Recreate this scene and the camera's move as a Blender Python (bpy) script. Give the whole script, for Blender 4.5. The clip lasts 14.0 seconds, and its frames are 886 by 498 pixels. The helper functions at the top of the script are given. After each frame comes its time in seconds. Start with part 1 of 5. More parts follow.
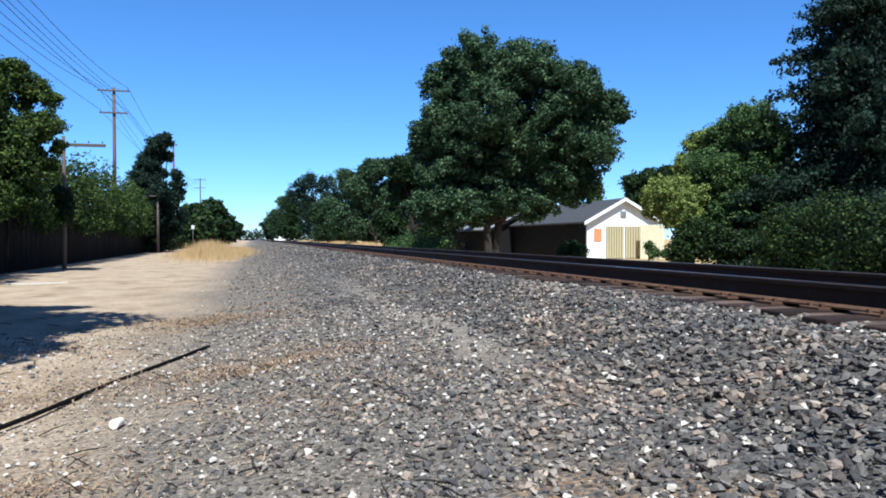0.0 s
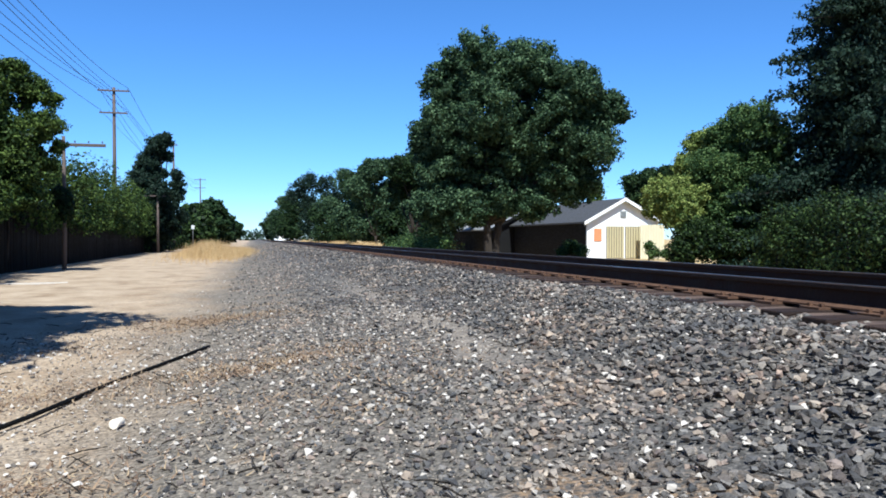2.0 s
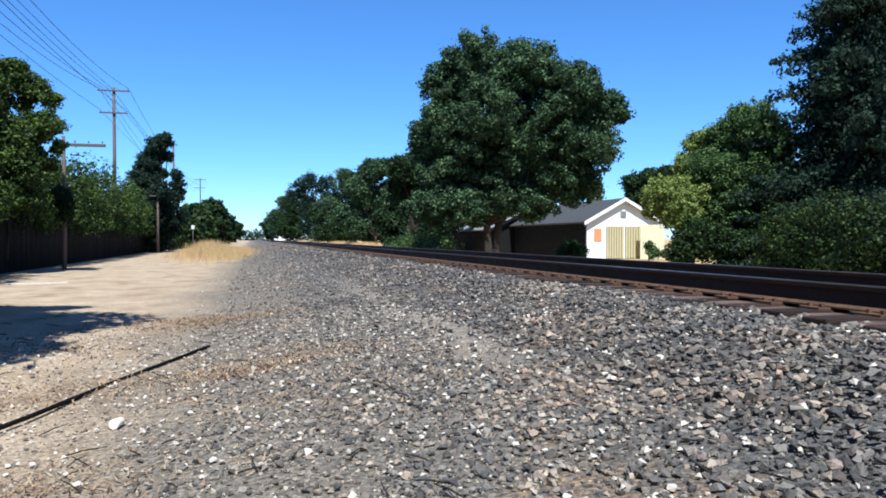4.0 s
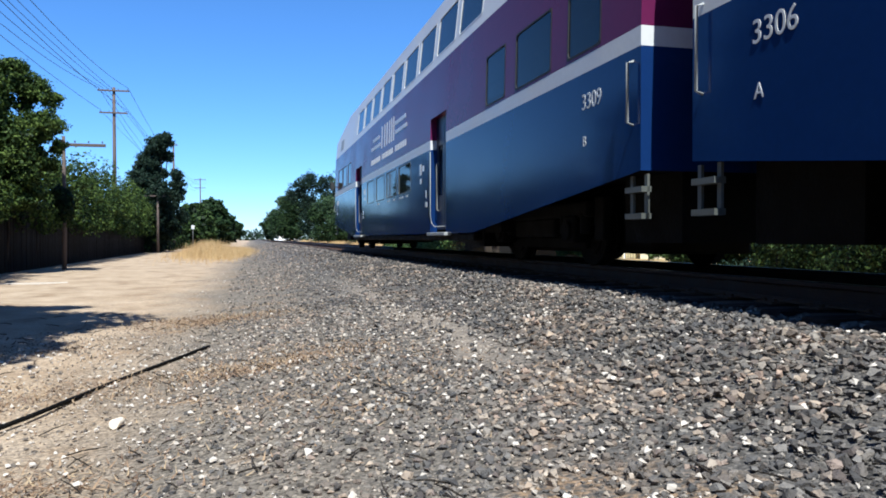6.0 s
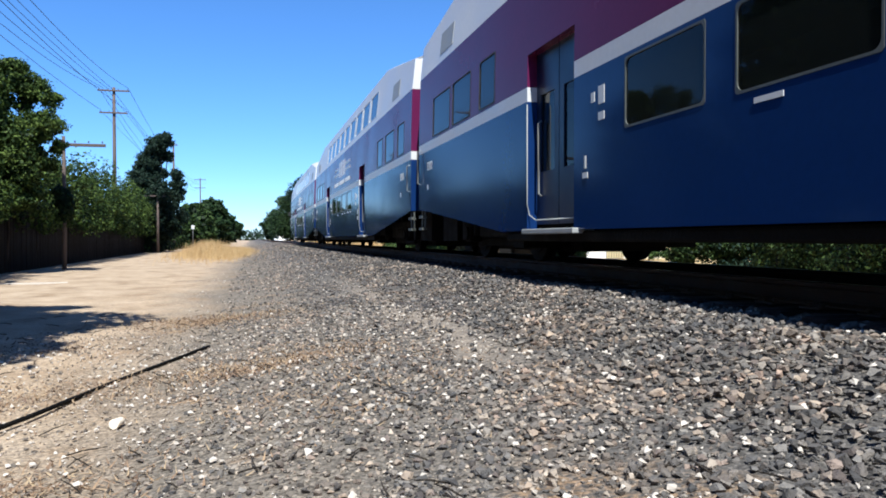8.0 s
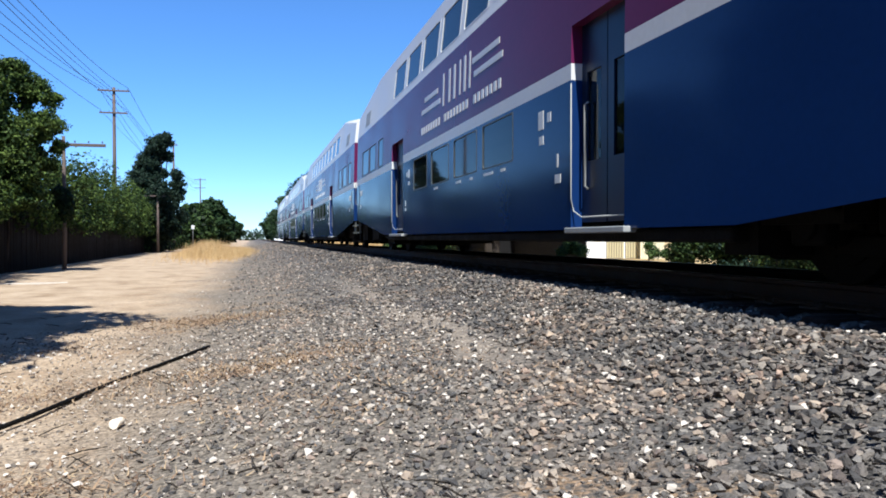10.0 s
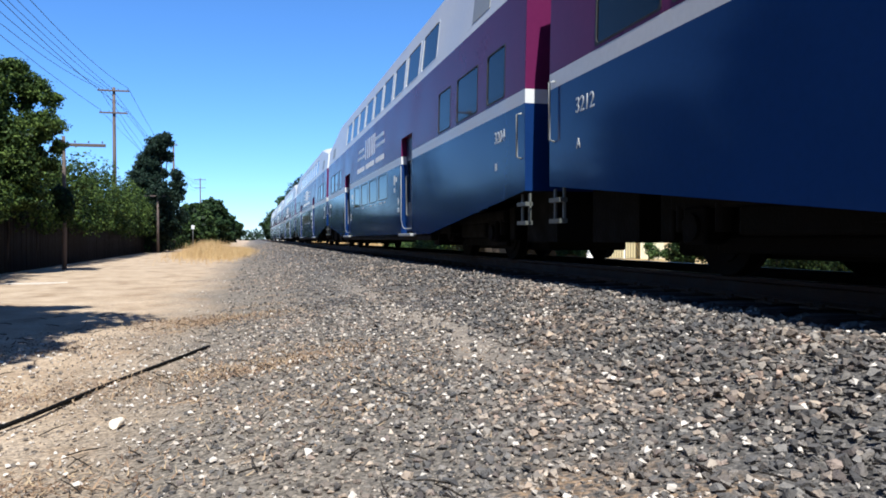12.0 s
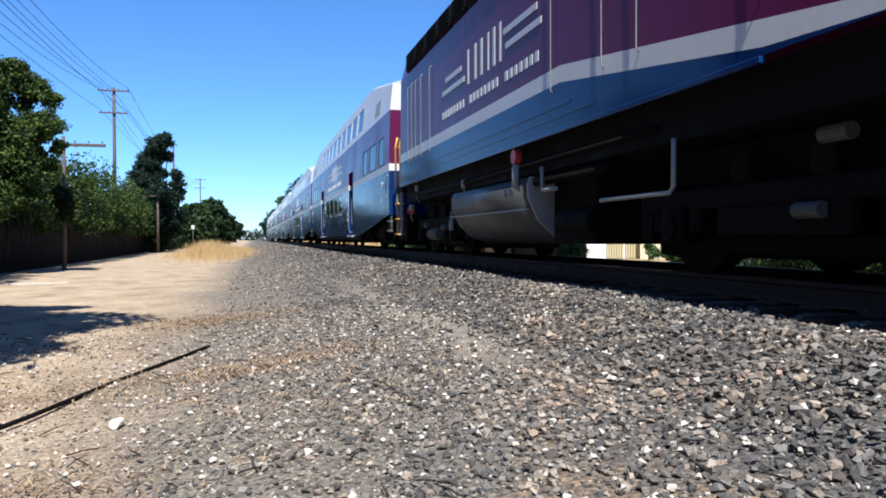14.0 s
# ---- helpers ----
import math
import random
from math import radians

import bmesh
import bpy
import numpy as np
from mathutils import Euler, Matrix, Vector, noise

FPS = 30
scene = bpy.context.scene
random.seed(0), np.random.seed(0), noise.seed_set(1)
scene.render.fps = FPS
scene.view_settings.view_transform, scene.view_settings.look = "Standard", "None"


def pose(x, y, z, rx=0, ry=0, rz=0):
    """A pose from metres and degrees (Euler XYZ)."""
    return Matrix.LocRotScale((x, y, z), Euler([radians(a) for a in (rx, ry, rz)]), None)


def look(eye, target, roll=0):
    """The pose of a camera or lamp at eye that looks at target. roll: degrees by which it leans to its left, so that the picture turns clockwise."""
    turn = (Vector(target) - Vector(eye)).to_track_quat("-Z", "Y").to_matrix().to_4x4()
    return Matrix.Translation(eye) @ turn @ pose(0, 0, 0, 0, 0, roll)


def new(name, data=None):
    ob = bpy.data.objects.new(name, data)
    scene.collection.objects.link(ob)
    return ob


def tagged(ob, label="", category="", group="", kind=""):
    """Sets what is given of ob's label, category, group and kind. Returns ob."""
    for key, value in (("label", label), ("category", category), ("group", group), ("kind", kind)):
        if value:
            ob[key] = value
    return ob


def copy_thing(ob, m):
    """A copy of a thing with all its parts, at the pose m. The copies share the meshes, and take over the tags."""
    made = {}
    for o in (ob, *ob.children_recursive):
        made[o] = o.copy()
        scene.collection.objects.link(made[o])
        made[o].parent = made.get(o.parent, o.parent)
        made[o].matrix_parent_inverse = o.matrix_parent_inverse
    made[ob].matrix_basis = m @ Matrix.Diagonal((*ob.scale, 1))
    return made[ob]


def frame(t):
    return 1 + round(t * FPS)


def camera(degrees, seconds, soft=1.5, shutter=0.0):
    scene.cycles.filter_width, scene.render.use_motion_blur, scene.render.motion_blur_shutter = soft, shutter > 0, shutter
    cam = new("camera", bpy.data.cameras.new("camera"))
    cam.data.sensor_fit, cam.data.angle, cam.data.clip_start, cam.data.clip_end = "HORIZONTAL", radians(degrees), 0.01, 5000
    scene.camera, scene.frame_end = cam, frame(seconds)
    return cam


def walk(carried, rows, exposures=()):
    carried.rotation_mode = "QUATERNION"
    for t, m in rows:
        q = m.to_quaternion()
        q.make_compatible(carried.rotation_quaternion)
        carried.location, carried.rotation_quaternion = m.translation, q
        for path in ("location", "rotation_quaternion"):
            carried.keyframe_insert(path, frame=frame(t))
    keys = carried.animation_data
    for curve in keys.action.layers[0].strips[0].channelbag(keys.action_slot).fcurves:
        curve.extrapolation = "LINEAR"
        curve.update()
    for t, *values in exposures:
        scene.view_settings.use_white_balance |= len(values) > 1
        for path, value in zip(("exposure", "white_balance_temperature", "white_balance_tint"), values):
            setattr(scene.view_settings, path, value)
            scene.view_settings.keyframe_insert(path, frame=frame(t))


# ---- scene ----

# ---------------------------------------------------------------- camera
EYE = 1.10                      # lens above the dirt road
YAW, PITCH = 14.1, -0.76       # turned right of the track, a little down
cam = camera(60.3, 14.0, soft=1.78)
CAM = pose(0, 0, EYE, 90 + PITCH, 0, -YAW)
walk(cam, [(0.0, CAM), (14.0, CAM)], [(0.0, 1.03, 4650, 4), (2.0, 1.05, 4650, 4), (6.0, 1.14, 4740, 5), (11.0, 1.19, 4850, 7), (14.0, 1.19, 4850, 7)])

# ---------------------------------------------------------------- sky and sun
SUN_EL, SUN_AZ = 56.0, 187.0    # degrees; azimuth clockwise from +Y (the way the track runs)
world = bpy.data.worlds.new("world")
scene.world = world
world.use_nodes = True
wn = world.node_tree
sky = wn.nodes.new("ShaderNodeTexSky")
sky.sky_type = "NISHITA"
sky.sun_disc = False
sky.sun_elevation = radians(SUN_EL)
sky.sun_rotation = radians(SUN_AZ)
sky.air_density, sky.dust_density, sky.ozone_density = 1.0, 0.0, 6.0
sky.altitude = 1200
wn.nodes["Background"].inputs["Strength"].default_value = 0.065
wn.links.new(sky.outputs["Color"], wn.nodes["Background"].inputs["Color"])
sun_data = bpy.data.lights.new("sun", "SUN")
sun_data.energy, sun_data.angle, sun_data.color = 4.9, radians(0.53), (1.0, 0.81, 0.565)
sun = new("sun", sun_data)
_e, _a = radians(SUN_EL), radians(SUN_AZ)
SUN_DIR = Vector((math.sin(_a) * math.cos(_e), math.cos(_a) * math.cos(_e), math.sin(_e)))
sun.matrix_world = look(SUN_DIR * 200, (0, 0, 0))

# ---------------------------------------------------------------- helpers of the scene
rng = np.random.default_rng(7)
TRACK_X = 4.85                  # centre line of the track
RAIL_Z = 0.78                   # top of the rails
GAUGE = 0.753                   # half the distance of the rail heads


def mesh_np(name, verts, faces, mats=(), index=None, smooth=False):
    """A mesh from arrays; faces is an (n, k) array of indices."""
    me = bpy.data.meshes.new(name)
    verts = np.asarray(verts, np.float32)
    faces = np.asarray(faces, np.int32)
    n, k = faces.shape
    me.vertices.add(len(verts))
    me.vertices.foreach_set("co", verts.ravel())
    me.loops.add(n * k)
    me.loops.foreach_set("vertex_index", faces.ravel())
    me.polygons.add(n)
    me.polygons.foreach_set("loop_start", np.arange(0, n * k, k, dtype=np.int32))
    if index is not None:
        me.polygons.foreach_set("material_index", np.asarray(index, np.int32))
    me.polygons.foreach_set("use_smooth", np.full(n, smooth))
    for m in mats:
        me.materials.append(m)
    me.update(calc_edges=True)
    me.validate()
    return me


def part(name, bm, material, parent, label="", smooth=False):
    """Links a bmesh (or a mesh) as one mesh object under a thing or a part."""
    if isinstance(bm, bmesh.types.BMesh):
        me = bpy.data.meshes.new(name)
        bm.normal_update()
        bm.to_mesh(me)
        bm.free()
        for m in material if isinstance(material, (list, tuple)) else [material]:
            me.materials.append(m)
        if smooth:
            me.polygons.foreach_set("use_smooth", np.full(len(me.polygons), True))
    else:
        me = bm
    ob = new(name, me)
    ob.parent = parent
    if label:
        ob["label"] = label
    return ob


def box(bm, x0, x1, y0, y1, z0, z1, mat=0, bevel=0.0):
    """Adds an axis-aligned box to a bmesh, its edges bevelled if asked."""
    geo = bmesh.ops.create_cube(bm, size=1)
    vs = geo["verts"]
    for v in vs:
        v.co = ((x0 + x1) / 2 + v.co.x * (x1 - x0), (y0 + y1) / 2 + v.co.y * (y1 - y0), (z0 + z1) / 2 + v.co.z * (z1 - z0))
    fs = {f for v in vs for f in v.link_faces}
    for f in fs:
        f.material_index = mat
    if bevel:
        es = list({e for v in vs for e in v.link_edges})
        out = bmesh.ops.bevel(bm, geom=es, offset=bevel, segments=2, affect="EDGES", profile=0.5)
        for f in out["faces"]:
            f.material_index = mat
    return bm


def tube(bm, pts, r, sides=8, mat=0):
    """A round bar along points, closed at its ends; r is one radius or one for each point."""
    pts = [Vector(p) for p in pts]
    rs = r if isinstance(r, (list, tuple)) else [r] * len(pts)
    rings = []
    for i, p in enumerate(pts):
        d = (pts[min(i + 1, len(pts) - 1)] - pts[max(i - 1, 0)]).normalized()
        u = d.cross(Vector((0.31, 0.22, 0.92)))
        if u.length < 0.05:
            u = d.cross(Vector((1, 0, 0)))
        u.normalize()
        w = d.cross(u)
        rings.append([bm.verts.new(p + (u * math.cos(a) + w * math.sin(a)) * rs[i]) for a in (2 * math.pi * j / sides for j in range(sides))])
    for a, b in zip(rings, rings[1:]):
        for j in range(sides):
            f = bm.faces.new((a[j], a[(j + 1) % sides], b[(j + 1) % sides], b[j]))
            f.material_index = mat
            f.smooth = True
    for ring, flip in ((rings[0], True), (rings[-1], False)):
        f = bm.faces.new(list(reversed(ring)) if flip else ring)
        f.material_index = mat
    return bm


def disc(bm, axis_point, axis, r, depth, sides=24, mat=0):
    """A solid drum along an axis ('x' or 'y' or 'z')."""
    out = bmesh.ops.create_cone(bm, cap_ends=True, segments=sides, radius1=r, radius2=r, depth=depth)
    rot = {"x": Matrix.Rotation(math.pi / 2, 4, "Y"), "y": Matrix.Rotation(math.pi / 2, 4, "X"), "z": Matrix.Identity(4)}[axis]
    bmesh.ops.transform(bm, matrix=Matrix.Translation(axis_point) @ rot, verts=out["verts"])
    for f in {f for v in out["verts"] for f in v.link_faces}:
        f.material_index = mat
    return bm


def empty(name, m=None):
    ob = new(name)
    ob.empty_display_size = 0.3
    if m is not None:
        ob.matrix_basis = m
    return ob


# ---------------------------------------------------------------- materials
def material(name, ramp, scale=5.0, rough=(0.6, 0.9), metal=0.0, bump=0.2, bump_scale=None, island=0.0, objvar=0.0,
             coat=0.0, spec=0.5, coords="Object", stretch=(1, 1, 1), fine=8.0, dist=0.02):
    """A node material: a ramp of colours over two scales of noise, roughness that varies with it, bump, and variation
    by island or object."""
    m = bpy.data.materials.new(name)
    m.use_nodes = True
    nt = m.node_tree
    bs = nt.nodes["Principled BSDF"]
    tc = nt.nodes.new("ShaderNodeTexCoord")
    mp = nt.nodes.new("ShaderNodeMapping")
    mp.inputs["Scale"].default_value = stretch
    nt.links.new(tc.outputs[coords], mp.inputs["Vector"])
    n1 = nt.nodes.new("ShaderNodeTexNoise")
    n1.inputs["Scale"].default_value, n1.inputs["Detail"].default_value = scale, 6
    n2 = nt.nodes.new("ShaderNodeTexNoise")
    n2.inputs["Scale"].default_value, n2.inputs["Detail"].default_value = scale * fine, 4
    for n in (n1, n2):
        nt.links.new(mp.outputs["Vector"], n.inputs["Vector"])
    mix = nt.nodes.new("ShaderNodeMath")
    mix.operation = "MULTIPLY_ADD"
    mix.inputs[1].default_value = 0.4
    nt.links.new(n2.outputs["Fac"], mix.inputs[0])
    half = nt.nodes.new("ShaderNodeMath")
    half.operation = "MULTIPLY"
    half.inputs[1].default_value = 0.6
    nt.links.new(n1.outputs["Fac"], half.inputs[0])
    nt.links.new(half.outputs[0], mix.inputs[2])
    fac = mix.outputs[0]
    for amount, kind in ((island, "Random Per Island"), (objvar, "Random")):
        if not amount:
            continue
        src = nt.nodes.new("ShaderNodeNewGeometry" if kind == "Random Per Island" else "ShaderNodeObjectInfo")
        lo = nt.nodes.new("ShaderNodeMath")
        lo.operation = "MULTIPLY_ADD"
        lo.inputs[1].default_value, lo.inputs[2].default_value = amount, -amount / 2
        nt.links.new(src.outputs[kind], lo.inputs[0])
        add = nt.nodes.new("ShaderNodeMath")
        add.operation = "ADD"
        nt.links.new(fac, add.inputs[0])
        nt.links.new(lo.outputs[0], add.inputs[1])
        fac = add.outputs[0]
    cr = nt.nodes.new("ShaderNodeValToRGB")
    els = cr.color_ramp.elements
    while len(els) < len(ramp):
        els.new(0.5)
    for e, (p, c) in zip(els, ramp):
        e.position, e.color = p, (*c, 1)
    nt.links.new(fac, cr.inputs["Fac"])
    nt.links.new(cr.outputs["Color"], bs.inputs["Base Color"])
    mr = nt.nodes.new("ShaderNodeMapRange")
    mr.inputs["From Min"].default_value, mr.inputs["From Max"].default_value = 0.3, 0.7
    mr.inputs["To Min"].default_value, mr.inputs["To Max"].default_value = rough
    nt.links.new(n1.outputs["Fac"], mr.inputs["Value"])
    nt.links.new(mr.outputs["Result"], bs.inputs["Roughness"])
    bs.inputs["Metallic"].default_value = metal
    bs.inputs["Specular IOR Level"].default_value = spec
    bs.inputs["Coat Weight"].default_value = coat
    bs.inputs["Coat Roughness"].default_value = 0.08
    if bump:
        bp = nt.nodes.new("ShaderNodeBump")
        bp.inputs["Strength"].default_value, bp.inputs["Distance"].default_value = bump, dist
        src = n2
        if bump_scale:
            src = nt.nodes.new("ShaderNodeTexNoise")
            src.inputs["Scale"].default_value, src.inputs["Detail"].default_value = bump_scale, 5
            nt.links.new(mp.outputs["Vector"], src.inputs["Vector"])
        nt.links.new(src.outputs["Fac"], bp.inputs["Height"])
        nt.links.new(bp.outputs["Normal"], bs.inputs["Normal"])
    return m


def leaf_material(name, dark, mid, light):
    """Leaves: colour by island, a soft gloss and light that passes through."""
    m = material(name, [(0.22, dark), (0.5, mid), (0.76, light)], scale=0.5, rough=(0.55, 0.75), bump=0, island=0.55, spec=0.16)
    nt = m.node_tree
    bs = nt.nodes["Principled BSDF"]
    tr = nt.nodes.new("ShaderNodeBsdfTranslucent")
    mx = nt.nodes.new("ShaderNodeMixShader")
    mx.inputs[0].default_value = 0.25
    cr = next(n for n in nt.nodes if n.type == "VALTORGB")
    nt.links.new(cr.outputs["Color"], tr.inputs["Color"])
    nt.links.new(bs.outputs[0], mx.inputs[1])
    nt.links.new(tr.outputs[0], mx.inputs[2])
    nt.links.new(mx.outputs[0], nt.nodes["Material Output"].inputs["Surface"])
    return m


def glass_material(name, tint, rough=0.03):
    m = bpy.data.materials.new(name)
    m.use_nodes = True
    bs = m.node_tree.nodes["Principled BSDF"]
    bs.inputs["Base Color"].default_value = (*tint, 1)
    bs.inputs["Roughness"].default_value = rough
    bs.inputs["Transmission Weight"].default_value = 0.85
    bs.inputs["IOR"].default_value = 1.24
    bs.inputs["Specular IOR Level"].default_value = 0.25
    return m


def ground_material():
    """Dirt road, gravel fringe, ballast fines and dry field in one sheet, by the distance from the track and noise."""
    m = bpy.data.materials.new("ground_soil")
    m.use_nodes = True
    nt = m.node_tree
    bs = nt.nodes["Principled BSDF"]
    tc = nt.nodes.new("ShaderNodeTexCoord")
    sep = nt.nodes.new("ShaderNodeSeparateXYZ")
    nt.links.new(tc.outputs["Object"], sep.inputs[0])

    def noise_tex(scale, detail=6):
        n = nt.nodes.new("ShaderNodeTexNoise")
        n.inputs["Scale"].default_value, n.inputs["Detail"].default_value = scale, detail
        nt.links.new(tc.outputs["Object"], n.inputs["Vector"])
        return n.outputs["Fac"]

    def ramp(fac, stops):
        cr = nt.nodes.new("ShaderNodeValToRGB")
        els = cr.color_ramp.elements
        while len(els) < len(stops):
            els.new(0.5)
        for e, (p, c) in zip(els, stops):
            e.position, e.color = p, (*c, 1)
        nt.links.new(fac, cr.inputs["Fac"])
        return cr.outputs["Color"]

    def maths(op, a, b, c=None):
        n = nt.nodes.new("ShaderNodeMath")
        n.operation = op
        for i, v in enumerate((a, b) if c is None else (a, b, c)):
            if isinstance(v, (int, float)):
                n.inputs[i].default_value = v
            else:
                nt.links.new(v, n.inputs[i])
        return n.outputs[0]

    def mixed(fac, a, b):
        n = nt.nodes.new("ShaderNodeMix")
        n.data_type = "RGBA"
        nt.links.new(fac, n.inputs["Factor"])
        nt.links.new(a, n.inputs["A"])
        nt.links.new(b, n.inputs["B"])
        return n.outputs["Result"]

    def mask(v, lo, hi):
        n = nt.nodes.new("ShaderNodeMapRange")
        n.inputs["From Min"].default_value, n.inputs["From Max"].default_value = lo, hi
        nt.links.new(v, n.inputs["Value"])
        return n.outputs["Result"]

    big, mid, fine, grit = noise_tex(0.45), noise_tex(3.0), noise_tex(28.0), noise_tex(70.0, 3)
    dirt = ramp(maths("MULTIPLY_ADD", mid, 0.5, maths("MULTIPLY", fine, 0.5)), [(0.3, (0.2625, 0.1965, 0.1312)), (0.5, (0.3675, 0.2865, 0.1988)), (0.72, (0.45, 0.36, 0.2625))])
    streak = nt.nodes.new("ShaderNodeTexNoise")
    streak.inputs["Scale"].default_value, streak.inputs["Detail"].default_value = 1.0, 8
    smap = nt.nodes.new("ShaderNodeMapping")
    smap.inputs["Scale"].default_value = (1.2, 0.8, 1.0)
    nt.links.new(tc.outputs["Object"], smap.inputs["Vector"])
    nt.links.new(smap.outputs["Vector"], streak.inputs["Vector"])
    worn = nt.nodes.new("ShaderNodeMix")
    worn.data_type, worn.blend_type = "RGBA", "MULTIPLY"
    worn.inputs["Factor"].default_value = 1.0
    nt.links.new(dirt, worn.inputs["A"])
    nt.links.new(ramp(streak.outputs["Fac"], [(0.34, (0.74, 0.7, 0.66)), (0.48, (0.96, 0.95, 0.93)), (0.62, (1.07, 1.07, 1.07))]), worn.inputs["B"])
    dirt = worn.outputs["Result"]
    stone = ramp(maths("MULTIPLY_ADD", fine, 0.5, maths("MULTIPLY", grit, 0.5)), [(0.32, (0.066, 0.057, 0.048)), (0.5, (0.155, 0.134, 0.11)), (0.7, (0.265, 0.232, 0.19))])
    straw = ramp(maths("MULTIPLY_ADD", mid, 0.4, maths("MULTIPLY", fine, 0.6)), [(0.3, (0.27, 0.18, 0.075)), (0.6, (0.465, 0.3525, 0.1725))])
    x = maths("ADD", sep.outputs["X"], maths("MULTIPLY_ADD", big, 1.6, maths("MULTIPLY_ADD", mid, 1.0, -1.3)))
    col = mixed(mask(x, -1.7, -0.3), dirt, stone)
    # Dark ballast fines, darkened further to carry the shade between stones.
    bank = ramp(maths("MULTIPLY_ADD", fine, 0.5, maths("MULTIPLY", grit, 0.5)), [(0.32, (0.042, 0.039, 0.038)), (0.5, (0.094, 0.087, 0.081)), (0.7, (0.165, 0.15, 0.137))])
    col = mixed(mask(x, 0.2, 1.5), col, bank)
    litter = ramp(fine, [(0.3, (0.15, 0.08625, 0.045)), (0.7, (0.3, 0.2025, 0.1125))])
    patch = maths("MULTIPLY", mask(noise_tex(1.3), 0.56, 0.66), maths("MULTIPLY", mask(fine, 0.4, 0.6), mask(x, -3.4, -1.0)))
    col = mixed(maths("MULTIPLY", patch, 0.75), col, litter)
    off = maths("ABSOLUTE", maths("ADD", sep.outputs["X"], maths("MULTIPLY_ADD", mid, 0.5, -1.9)), 0.0)
    dust = ramp(fine, [(0.3, (0.15, 0.126, 0.1035)), (0.7, (0.27, 0.2325, 0.1913))])
    col = mixed(maths("MULTIPLY", maths("SUBTRACT", 1.0, mask(off, 0.08, 0.38)), maths("MULTIPLY", mask(sep.outputs["Y"], 4.2, 5.4), mask(sep.outputs["Y"], 17.0, 10.0))), col, dust)
    col = mixed(mask(x, 8.3, 9.6), col, straw)
    vo = nt.nodes.new("ShaderNodeTexVoronoi")
    vo.inputs["Scale"].default_value = 55
    nt.links.new(tc.outputs["Object"], vo.inputs["Vector"])
    grain = ramp(vo.outputs["Color"], [(0.1, (0.55, 0.54, 0.53)), (0.5, (0.95, 0.95, 0.95)), (0.9, (1.45, 1.42, 1.38))])
    mul = nt.nodes.new("ShaderNodeMix")
    mul.data_type, mul.blend_type = "RGBA", "MULTIPLY"
    nt.links.new(mask(x, -3.6, -0.8), mul.inputs["Factor"])
    nt.links.new(col, mul.inputs["A"])
    nt.links.new(grain, mul.inputs["B"])
    nt.links.new(mul.outputs["Result"], bs.inputs["Base Color"])
    bs.inputs["Roughness"].default_value = 0.95
    bs.inputs["Specular IOR Level"].default_value = 0.2
    bp = nt.nodes.new("ShaderNodeBump")
    bp.inputs["Strength"].default_value, bp.inputs["Distance"].default_value = 0.6, 0.03
    nt.links.new(maths("ADD", fine, grit), bp.inputs["Height"])
    nt.links.new(bp.outputs["Normal"], bs.inputs["Normal"])
    return m


